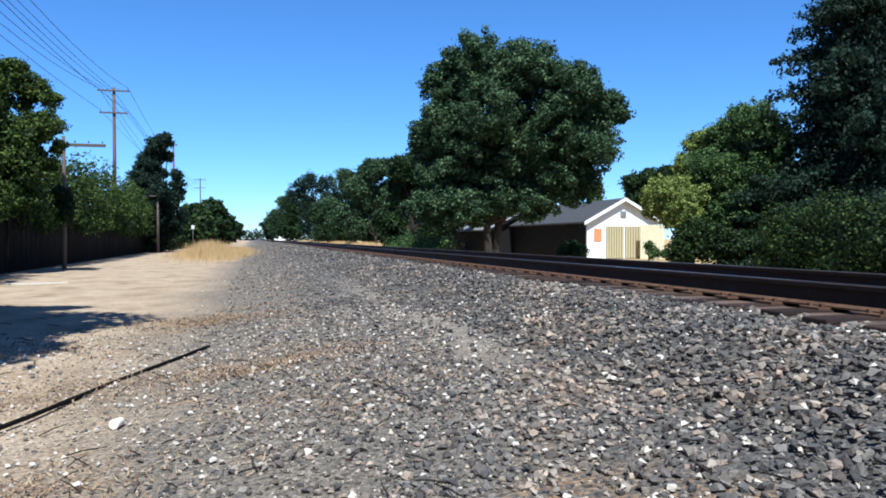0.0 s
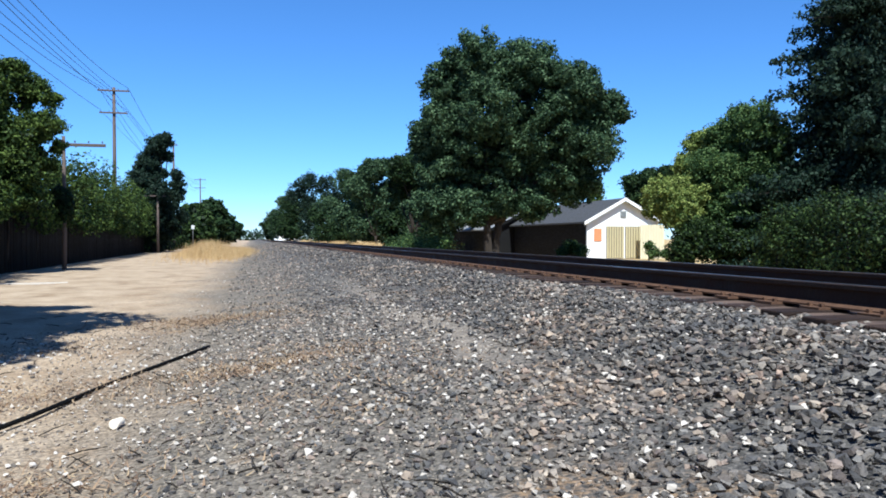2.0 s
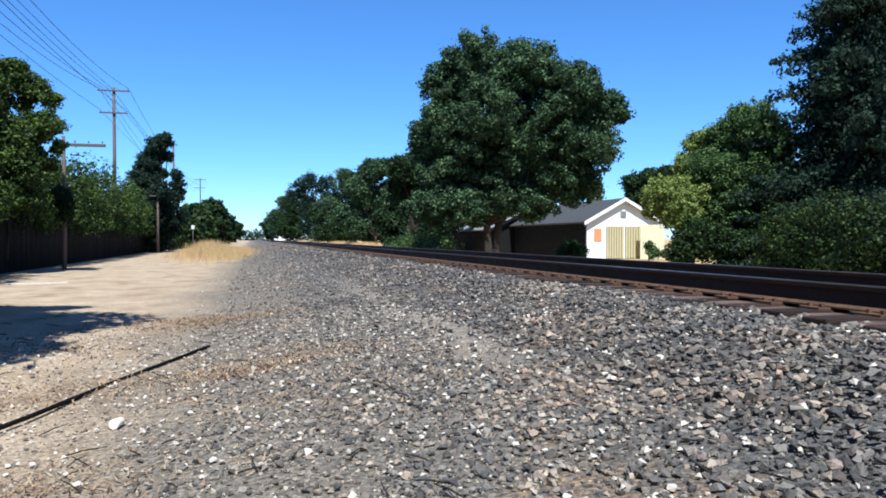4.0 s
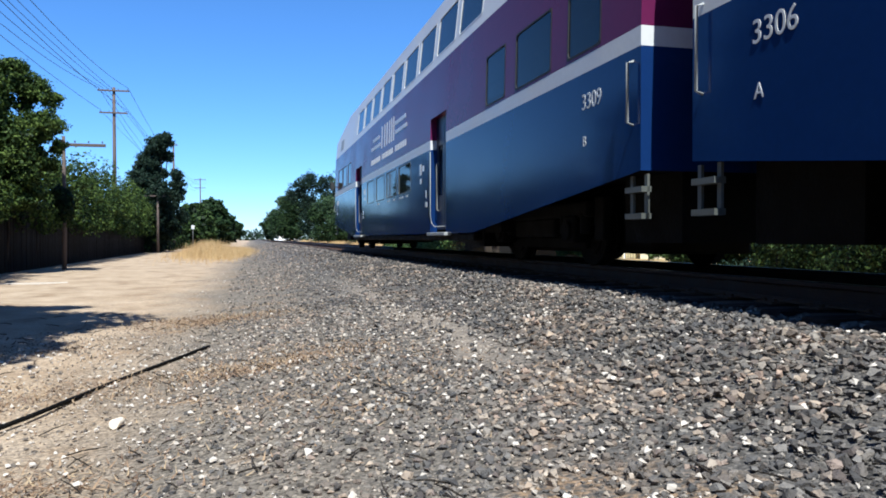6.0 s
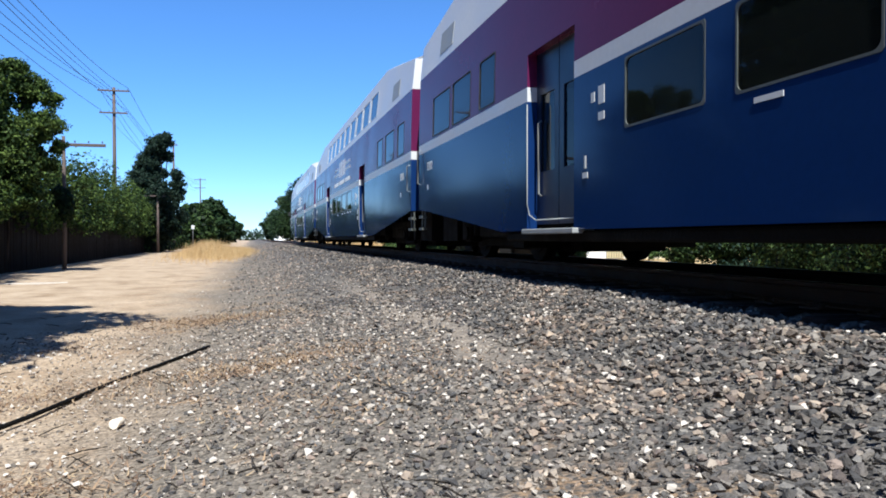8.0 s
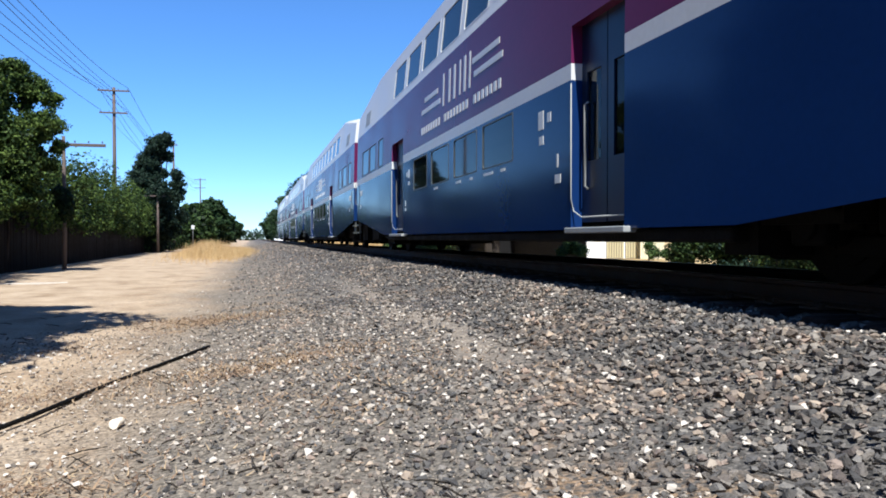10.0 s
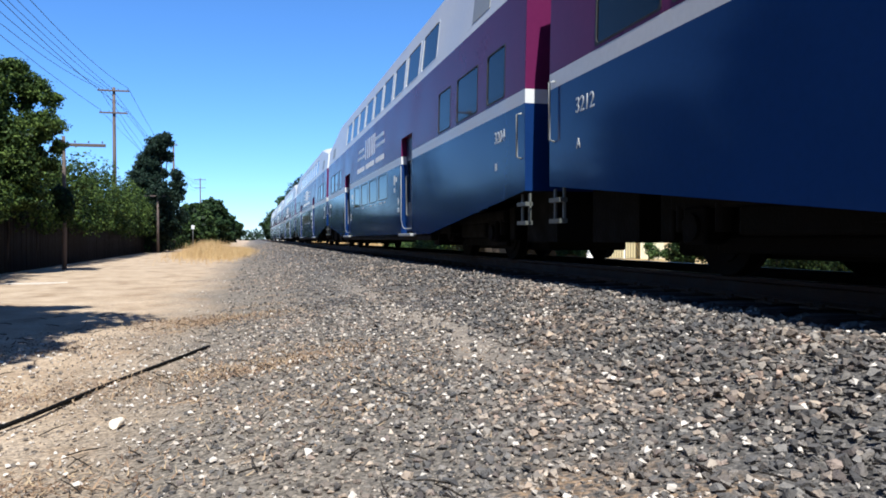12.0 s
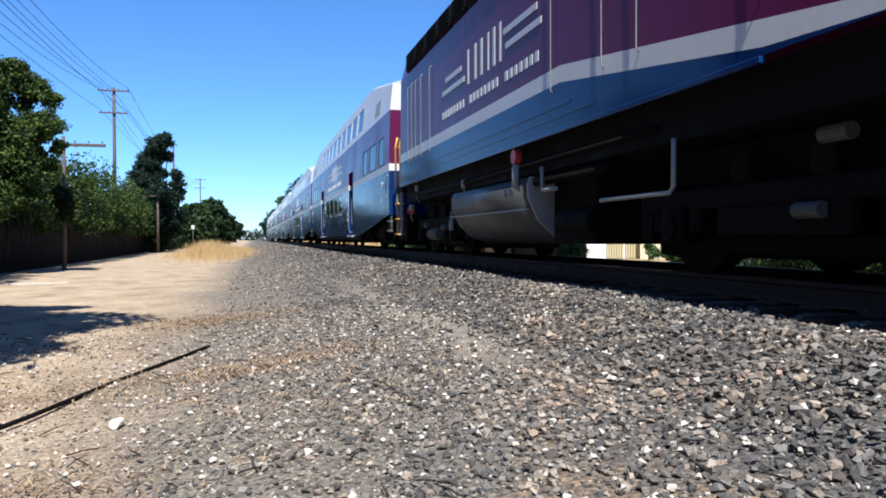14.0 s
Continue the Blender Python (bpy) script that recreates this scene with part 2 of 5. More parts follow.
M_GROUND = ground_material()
M_STONE = material("ballast_stone", [(0.12, (0.042, 0.039, 0.038)), (0.38, (0.09, 0.083, 0.079)), (0.6, (0.148, 0.134, 0.122)), (0.8, (0.27, 0.24, 0.207))], scale=6, island=0.7, bump=0.9, bump_scale=140, dist=0.008, fine=7)
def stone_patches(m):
    """Dust in broad patches over the bank, darker stone towards the ties."""
    nt = m.node_tree
    bs, cr = nt.nodes["Principled BSDF"], next(n for n in nt.nodes if n.type == "VALTORGB")
    tc = next(n for n in nt.nodes if n.type == "TEX_COORD")
    n1 = nt.nodes.new("ShaderNodeTexNoise")
    n1.inputs["Scale"].default_value, n1.inputs["Detail"].default_value = 0.9, 5
    nt.links.new(tc.outputs["Object"], n1.inputs["Vector"])
    ramp = nt.nodes.new("ShaderNodeValToRGB")
    els = ramp.color_ramp.elements
    els.new(0.5)
    for e, (p, c) in zip(els, ((0.36, (0.72, 0.72, 0.75)), (0.5, (1.0, 0.98, 0.95)), (0.66, (1.32, 1.19, 1.06)))):
        e.position, e.color = p, (*c, 1)
    nt.links.new(n1.outputs["Fac"], ramp.inputs["Fac"])
    mul = nt.nodes.new("ShaderNodeMix")
    mul.data_type, mul.blend_type = "RGBA", "MULTIPLY"
    mul.inputs["Factor"].default_value = 1.0
    nt.links.new(cr.outputs["Color"], mul.inputs["A"])
    nt.links.new(ramp.outputs["Color"], mul.inputs["B"])
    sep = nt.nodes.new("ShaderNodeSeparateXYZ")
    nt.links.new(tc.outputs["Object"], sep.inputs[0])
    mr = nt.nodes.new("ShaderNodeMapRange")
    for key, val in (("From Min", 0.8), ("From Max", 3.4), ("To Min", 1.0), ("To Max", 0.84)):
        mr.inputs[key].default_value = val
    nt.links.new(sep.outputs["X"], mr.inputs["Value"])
    tie_dark = nt.nodes.new("ShaderNodeMix")
    tie_dark.data_type, tie_dark.blend_type = "RGBA", "MULTIPLY"
    tie_dark.inputs["Factor"].default_value = 1.0
    nt.links.new(mul.outputs["Result"], tie_dark.inputs["A"])
    nt.links.new(mr.outputs["Result"], tie_dark.inputs["B"])
    geo = nt.nodes.new("ShaderNodeNewGeometry")
    mix7 = nt.nodes.new("ShaderNodeMath")
    mix7.operation = "MULTIPLY"
    mix7.inputs[1].default_value = 7.31
    nt.links.new(geo.outputs["Random Per Island"], mix7.inputs[0])
    frac = nt.nodes.new("ShaderNodeMath")
    frac.operation = "FRACT"
    nt.links.new(mix7.outputs[0], frac.inputs[0])
    hue = nt.nodes.new("ShaderNodeValToRGB")
    hue.color_ramp.interpolation = "CONSTANT"
    els = hue.color_ramp.elements
    while len(els) < 6:
        els.new(0.5)
    for e, (p, c) in zip(els, ((0.0, (0.95, 0.95, 0.95)), (0.3, (1.1, 1.0, 0.91)), (0.48, (0.86, 0.89, 0.93)), (0.66, (1.25, 1.2, 1.14)), (0.8, (1.12, 0.99, 0.94)), (0.9, (0.74, 0.75, 0.77)))):
        e.position, e.color = p, (*c, 1)
    nt.links.new(frac.outputs[0], hue.inputs["Fac"])
    tint = nt.nodes.new("ShaderNodeMix")
    tint.data_type, tint.blend_type = "RGBA", "MULTIPLY"
    tint.inputs["Factor"].default_value = 1.0
    nt.links.new(tie_dark.outputs["Result"], tint.inputs["A"])
    nt.links.new(hue.outputs["Color"], tint.inputs["B"])
    nt.links.new(tint.outputs["Result"], bs.inputs["Base Color"])


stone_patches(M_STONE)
M_GRIT = material("dusty_grit", [(0.12, (0.07282, 0.06138, 0.05223)), (0.4, (0.1618, 0.1342, 0.1088)), (0.62, (0.267, 0.2186, 0.1705)), (0.85, (0.4046, 0.3376, 0.2684))], scale=6, island=0.7, bump=0.6, bump_scale=160, dist=0.006)
M_PALE = material("pale_stone", [(0.2, (0.33, 0.2888, 0.2438)), (0.7, (0.555, 0.4988, 0.435))], scale=9, island=0.4, bump=0.3)
M_RAIL = material("rusty_rail_steel", [(0.3, (0.015, 0.0105, 0.009)), (0.7, (0.0435, 0.0255, 0.018))], scale=4, rough=(0.6, 0.85), metal=0.3, bump=0.3)
M_SHINE = material("polished_rail_head", [(0.3, (0.2625, 0.255, 0.2475)), (0.7, (0.375, 0.3675, 0.3525))], scale=3, rough=(0.2, 0.4), metal=1.0, bump=0.05, stretch=(1, 0.05, 1))
M_TIE = material("weathered_tie_wood", [(0.25, (0.012, 0.008, 0.007)), (0.55, (0.036, 0.023, 0.018)), (0.8, (0.075, 0.05, 0.038))], scale=3, objvar=0.3, bump=0.8, stretch=(0.6, 6, 6), spec=0.15)
M_PLATE = material("rusty_plate", [(0.3, (0.054, 0.027, 0.01575)), (0.7, (0.126, 0.0675, 0.036))], scale=12, bump=0.3, metal=0.2)
M_FOUL = material("brown_stained_fines", [(0.25, (0.03, 0.02, 0.016)), (0.5, (0.085, 0.055, 0.04)), (0.8, (0.16, 0.105, 0.075))], scale=3, bump=1.0, bump_scale=45)
M_BLUE = material("blue_train_paint", [(0.2, (0.00768, 0.02176, 0.08832)), (0.8, (0.01088, 0.03008, 0.1203))], scale=0.8, rough=(0.09, 0.16), bump=0.03, fine=20, spec=0.36, dist=0.005)
M_PLUM = material("plum_train_paint", [(0.2, (0.0779, 0.01066, 0.0492)), (0.8, (0.1066, 0.01476, 0.0656))], spec=0.2, scale=0.8, rough=(0.16, 0.28), bump=0.03, fine=20, dist=0.005)
for paint in (M_BLUE, M_PLUM):
    paint.node_tree.nodes["Principled BSDF"].inputs["IOR"].default_value = 1.3
# Navy door paint, darkened further for the shade in the recess.
M_LEAF = material("recess_shade_door_blue", [(0.2, (0.00225, 0.00675, 0.03)), (0.8, (0.0045, 0.012, 0.04875))], scale=1.5, rough=(0.3, 0.45), bump=0.03)
M_WHITE = material("white_train_paint", [(0.2, (0.496, 0.496, 0.496)), (0.8, (0.64, 0.64, 0.64))], scale=0.8, rough=(0.3, 0.45), bump=0.03, fine=20, dist=0.005)
M_ROOF = material("grey_train_roof", [(0.2, (0.3, 0.3, 0.3)), (0.8, (0.4125, 0.4125, 0.4125))], scale=1, rough=(0.5, 0.7), bump=0.05)
# Sooty black, taken darker still for the shade under the train.
M_UNDER = material("sooty_shade_black", [(0.2, (0.00225, 0.00225, 0.00225)), (0.8, (0.009, 0.00825, 0.0075))], scale=3, rough=(0.65, 0.9), bump=0.4, spec=0.08)
M_STEEL = material("grey_painted_steel", [(0.2, (0.21, 0.2175, 0.2175)), (0.8, (0.3375, 0.345, 0.345))], scale=3, rough=(0.45, 0.65), bump=0.15)
M_DULL = material("dusty_dark_steel", [(0.2, (0.0375, 0.0375, 0.0375)), (0.8, (0.0975, 0.0975, 0.09375))], scale=5, rough=(0.6, 0.8), bump=0.2)
M_PAPER = material("off_white_paper", [(0.2, (0.66, 0.57, 0.44)), (0.8, (0.84, 0.75, 0.60))], scale=9, rough=(0.7, 0.9), bump=0.1)
M_TANK = material("dusty_tank_paint", [(0.2, (0.04125, 0.0465, 0.048)), (0.8, (0.0825, 0.0885, 0.09))], scale=1.5, rough=(0.4, 0.6), bump=0.1)
M_TRIM = material("dull_window_trim", [(0.2, (0.04875, 0.05363, 0.04875)), (0.8, (0.0975, 0.1024, 0.09262))], scale=4, rough=(0.4, 0.6), bump=0.1)
M_RUBBER = material("black_rubber", [(0.2, (0.009, 0.009, 0.009)), (0.8, (0.0225, 0.0225, 0.0225))], scale=5, rough=(0.6, 0.8), bump=0.2)
M_YELLOW = material("yellow_handrail_paint", [(0.2, (0.65, 0.36, 0.03)), (0.8, (0.8, 0.48, 0.05))], scale=5, rough=(0.4, 0.6), bump=0.05)
M_RED = material("red_paint", [(0.2, (0.45, 0.03, 0.02)), (0.8, (0.6, 0.05, 0.03))], scale=5, rough=(0.3, 0.5), bump=0.05)
M_GLASS = glass_material("tinted_window_glass", (0.05, 0.06, 0.055))
M_BARK = material("rough_bark", [(0.25, (0.014, 0.011, 0.009)), (0.7, (0.055, 0.045, 0.036))], scale=2.5, bump=1.0, stretch=(3, 3, 0.5), dist=0.04, spec=0.15)
M_PALEBARK = material("pale_peeling_bark", [(0.25, (0.14, 0.125, 0.11)), (0.7, (0.36, 0.33, 0.29))], scale=2.5, bump=0.6, stretch=(3, 3, 0.5), dist=0.02)
M_POLE = material("weathered_pole_wood", [(0.25, (0.045, 0.033, 0.02775)), (0.75, (0.12, 0.09, 0.075))], scale=2, bump=0.6, stretch=(6, 6, 0.5))
M_WIRE = material("black_wire", [(0.3, (0.015, 0.015, 0.01875)), (0.7, (0.0375, 0.0375, 0.04125))], scale=2, bump=0)
# Old dark boards, taken almost black for the shade below the vines.
M_FENCE = material("shade_dark_fence_board", spec=0.05, ramp=[(0.2, (0.002, 0.0018, 0.0016)), (0.8, (0.009, 0.0075, 0.0065))], scale=2, bump=0.5, stretch=(6, 6, 0.6), objvar=0.25)
M_HWALL = material("white_house_paint", [(0.2, (0.7, 0.7, 0.69)), (0.8, (0.84, 0.84, 0.83))], scale=2, bump=0.1)
M_HROOF = material("grey_shingles", [(0.2, (0.15, 0.15, 0.1537)), (0.8, (0.255, 0.2513, 0.2475))], scale=4, bump=0.4)
# Wall colour unknown: the shade under oak and eaves is painted dark.
M_DWALL = material("shade_dark_siding", [(0.2, (0.0045, 0.0045, 0.00525)), (0.8, (0.012, 0.012, 0.01312))], spec=0.1, scale=2, bump=0.3, stretch=(1, 1, 6))
# Dark shingles, taken darker for the oak's shade on the roof.
M_DROOF = material("dark_shingles", [(0.2, (0.03347, 0.03268, 0.03228)), (0.8, (0.07091, 0.06772, 0.06494))], scale=4, bump=0.5)
M_DOOR = material("cream_door_boards", [(0.2, (0.374, 0.3196, 0.1768)), (0.8, (0.4896, 0.4284, 0.2584))], scale=3, bump=0.2, stretch=(4, 4, 0.4))
M_CREAM = material("cream_fence_boards", [(0.2, (0.5, 0.44, 0.28)), (0.8, (0.66, 0.6, 0.42))], scale=3, bump=0.2, stretch=(4, 4, 0.4))
M_ORANGE = material("orange_sign_paint", [(0.2, (0.55, 0.18, 0.07)), (0.8, (0.7, 0.26, 0.11))], scale=4, bump=0.05)
M_STRAW = material("dry_grass", [(0.2, (0.255, 0.1575, 0.06)), (0.5, (0.4125, 0.2775, 0.1125)), (0.8, (0.525, 0.39, 0.195))], scale=1.5, island=0.5, bump=0)
M_LITTER = material("dead_grass_litter", [(0.2, (0.11, 0.066, 0.04)), (0.5, (0.23, 0.152, 0.088)), (0.8, (0.36, 0.275, 0.165))], scale=1.5, island=0.5, bump=0)
L_OAK = leaf_material("oak_leaves", (0.0115, 0.024, 0.0105), (0.037, 0.067, 0.029), (0.098, 0.145, 0.066))
L_DARK = leaf_material("dark_leaves", (0.005805, 0.01323, 0.00504), (0.01677, 0.03381, 0.01008), (0.04193, 0.06982, 0.021))
L_FRESH = leaf_material("fresh_leaves", (0.0085, 0.019, 0.004), (0.034, 0.058, 0.011), (0.1, 0.14, 0.026))
L_LEAFY = leaf_material("mid_green_leaves", (0.012, 0.029, 0.009), (0.048, 0.087, 0.025), (0.115, 0.165, 0.05))
L_YELLOW = leaf_material("yellow_green_leaves", (0.055, 0.088, 0.017), (0.16, 0.2, 0.042), (0.31, 0.35, 0.095))
L_FIR = leaf_material("conifer_needles", (0.00516, 0.01249, 0.0084), (0.01354, 0.0272, 0.0168), (0.02967, 0.04998, 0.03024))
L_IVY = leaf_material("ivy_leaves", (0.0032, 0.0085, 0.0023), (0.013, 0.027, 0.0062), (0.058, 0.09, 0.022))

# ---------------------------------------------------------------- ground
PROFILE_X = [-3000, -60, -9, -1.6, -0.6, 0.5, 2.0, 3.0, 3.45, 3.7, 3.85, 6.3, 6.9, 8.7, 12, 60, 3000]
PROFILE_Z = [0.1, 0.1, 0.05, 0.0, 0.03, 0.14, 0.33, 0.48, 0.545, 0.55, 0.53, 0.53, 0.45, -0.10, -0.25, -0.3, -0.3]


def ground_z(x):
    return np.interp(x, PROFILE_X, PROFILE_Z)


def lumps(x, y):
    """Gentle unevenness of the ground near the road."""
    return 0.025 * np.sin(1.9 * x + 0.7 * y) * np.sin(0.8 * y - 0.6 * x + 1) + 0.015 * np.sin(4.1 * x - 2.3 * y) * np.sin(3.3 * y + 0.5)


def relief(x, y):
    near = np.clip(1 - np.abs(x) / 30, 0, 1) * np.clip(1 - np.abs(y) / 60, 0, 1) * np.where((x > 3.6) & (x < 7.2), 0.15, 1.0)
    return ground_z(x) + lumps(x, y) * near + 0.35 * np.exp(-((x + 2.6) / 1.4) ** 2 - ((y - 53) / 8.0) ** 2) + 0.85 * np.exp(-((x - 11.6) / 1.7) ** 2) * np.clip((y - 52) / 20, 0, 1)


def build_ground():
    xs = np.unique(np.concatenate([np.array(PROFILE_X, float), np.arange(-9, 10.01, 0.15), np.arange(-60, 61, 3.0), [-1500, -400, -150, 150, 400, 1500]]))
    ys = np.unique(np.concatenate([np.arange(-2, 22.01, 0.18), np.arange(22, 80, 1.0), np.arange(-60, 320, 10.0), [-3000, -900, -350, 450, 700, 1200, 3000]]))
    gx, gy = np.meshgrid(xs, ys)
    gz = relief(gx, gy)
    n, w = gx.size, len(xs)
    i = np.arange(n).reshape(gx.shape)
    faces = np.stack([i[:-1, :-1], i[:-1, 1:], i[1:, 1:], i[1:, :-1]], -1).reshape(-1, 4)
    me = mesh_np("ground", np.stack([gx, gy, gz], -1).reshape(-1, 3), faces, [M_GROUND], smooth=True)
    return tagged(new("ground", me), "dry dirt road and gravel bank beside the railway", "ground", kind="structure")


build_ground()


# ---------------------------------------------------------------- stones
def rock_template(seed):
    """A broken stone: the hull of a few random points, as triangles."""
    r = np.random.default_rng(seed)
    p = r.normal(size=(10, 3))
    p /= np.linalg.norm(p, axis=1)[:, None]
    p *= r.uniform(0.75, 1.0, (10, 1)) * r.uniform(0.6, 1.15, 3)
    bm = bmesh.new()
    for q in p:
        bm.verts.new(q)
    out = bmesh.ops.convex_hull(bm, input=bm.verts)
    bmesh.ops.delete(bm, geom=[v for v in bm.verts if not v.link_faces], context="VERTS")
    bmesh.ops.triangulate(bm, faces=bm.faces)
    bm.verts.index_update()
    v = np.array([q.co for q in bm.verts])
    f = np.array([[q.index for q in t.verts] for t in bm.faces])
    bm.free()
    return v, f


ROCKS = [rock_template(s) for s in range(14)]


def rotations(n):
    q = rng.normal(size=(n, 4))
    q /= np.linalg.norm(q, axis=1)[:, None]
    w, x, y, z = q.T
    return np.stack([np.stack([1 - 2 * (y * y + z * z), 2 * (x * y - z * w), 2 * (x * z + y * w)], -1),
                     np.stack([2 * (x * y + z * w), 1 - 2 * (x * x + z * z), 2 * (y * z - x * w)], -1),
                     np.stack([2 * (x * z - y * w), 2 * (y * z + x * w), 1 - 2 * (x * x + y * y)], -1)], -2)


def scatter_rocks(name, label, x, y, size, mat, sink=0.25, flat=0.75, category="gravel"):
    n = len(x)
    R = rotations(n)
    pick = rng.integers(0, len(ROCKS), n)
    z = relief(x, y) + size * (0.5 - sink + 0.55 * rng.random(n) * ((x > 1.9) & (x < 3.2)) - 0.3 * (x > 3.78)) * flat
    V, F, base = [], [], 0
    for k, (tv, tf) in enumerate(ROCKS):
        idx = np.where(pick == k)[0]
        if not len(idx):
            continue
        v = np.einsum("nij,vj->nvi", R[idx], tv) * (size[idx] / 2)[:, None, None]
        v[:, :, 2] *= flat
        v += np.stack([x[idx], y[idx], z[idx]], -1)[:, None, :]
        F.append((tf[None] + (base + np.arange(len(idx)) * len(tv))[:, None, None]).reshape(-1, 3))
        V.append(v.reshape(-1, 3))
        base += len(idx) * len(tv)
    me = mesh_np(name, np.concatenate(V), np.concatenate(F), [mat])
    return tagged(new(name, me), label, category, kind="stuff")


def stones():
    def strip(n, x0, x1, y0, y1):
        return rng.uniform(x0, x1, n), rng.uniform(y0, y1, n)

    # thick ballast between the dirt road and the ties, densest near the lens
    X, Y, S = [], [], []
    for n, x0, x1, y0, y1, s0, s1 in ((3000, -0.6, 4.0, -6.0, 1.2, 0.04, 0.08), (17000, -0.6, 4.0, 1.2, 5.5, 0.024, 0.074), (12500, -0.6, 4.0, 5.5, 11, 0.03, 0.075), (9000, -0.5, 4.0, 11, 22, 0.04, 0.085),
                                      (5000, -0.4, 4.0, 22, 50, 0.06, 0.12), (5000, -0.4, 4.0, 50, 120, 0.1, 0.17), (2500, 4.0, 6.7, 2, 30, 0.04, 0.075), (1500, 6.5, 8.6, 4, 40, 0.05, 0.09)):
        x, y = strip(n, x0, x1, y0, y1)
        bare = np.sin(1.1 * x + 0.5 * y) * np.sin(0.9 * y - 1.3 * x + 2) + 0.5 * np.sin(2.7 * x + 1.9 * y)
        keep = rng.random(n) < np.clip((x + 1.1) / 2.2, 0.12, 1) * np.clip(1.05 - 0.75 * np.clip(bare - 0.25, 0, 1) * (x < 2.6), 0.2, 1) * np.clip(0.28 + np.abs(x - 1.65 + 0.12 * np.sin(1.7 * y)) / 0.5 + np.clip(5.2 - y, 0, 1), 0, 1)
        X.append(x[keep]), Y.append(y[keep]), S.append((s0 + (s1 - s0) * rng.random(n) ** 2.0 * 1.25)[keep] * np.clip(0.72 + 0.1 * x[keep], 0.6, 1.05))
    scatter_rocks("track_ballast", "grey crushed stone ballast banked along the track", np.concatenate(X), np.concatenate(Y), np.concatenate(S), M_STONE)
    # thinner scatter on the road side
    x1, y1 = strip(22000, -4.5, 1.6, 1.4, 10)
    keep = rng.random(len(x1)) < np.clip((x1 + 4.6) / 4.5, 0.04, 1) ** 1.3
    x1, y1 = x1[keep], y1[keep]
    scatter_rocks("road_gravel", "scattered grey gravel on dry dirt", x1, y1, 0.008 + 0.034 * rng.random(len(x1)) ** 2.2, M_GRIT)
    x2, y2 = strip(3200, -2.2, 4.0, 1.6, 9)
    x3, y3 = strip(700, -1.0, 4.0, 9, 25)
    x4, y4 = strip(70, -0.2, 3.4, 1.8, 7.5)
    scatter_rocks("pale_pebbles", "pale chalky stones strewn over the ballast", np.concatenate([x2, x3, x4]), np.concatenate([y2, y3, y4]), np.concatenate([0.013 + 0.042 * rng.random(3900) ** 1.9, rng.uniform(0.04, 0.065, 70)]), M_PALE, sink=0.05)


stones()


# ---------------------------------------------------------------- track
def rail_mesh(y0, y1):
    prof = [(-0.07, -0.175), (0.07, -0.175), (0.07, -0.163), (0.012, -0.14), (0.009, -0.05), (0.034, -0.036), (0.036, -0.008), (0.028, 0.0), (-0.028, 0.0), (-0.036, -0.008),
            (-0.034, -0.036), (-0.009, -0.05), (-0.012, -0.14), (-0.07, -0.163)]
    bm = bmesh.new()
    ys = [y0, -20, 0, 10, 30, 80, y1]
    rings = [[bm.verts.new((px, y, pz)) for px, pz in prof] for y in ys]
    for a, b in zip(rings, rings[1:]):
        for j in range(len(prof)):
            k = (j + 1) % len(prof)
            f = bm.faces.new((a[j], b[j], b[k], a[k]))
            f.material_index = 1 if j == 7 else 2 if j in (1, 2, 12, 13) else 0
    bm.faces.new(rings[0])
    bm.faces.new(list(reversed(rings[-1])))
    return bm


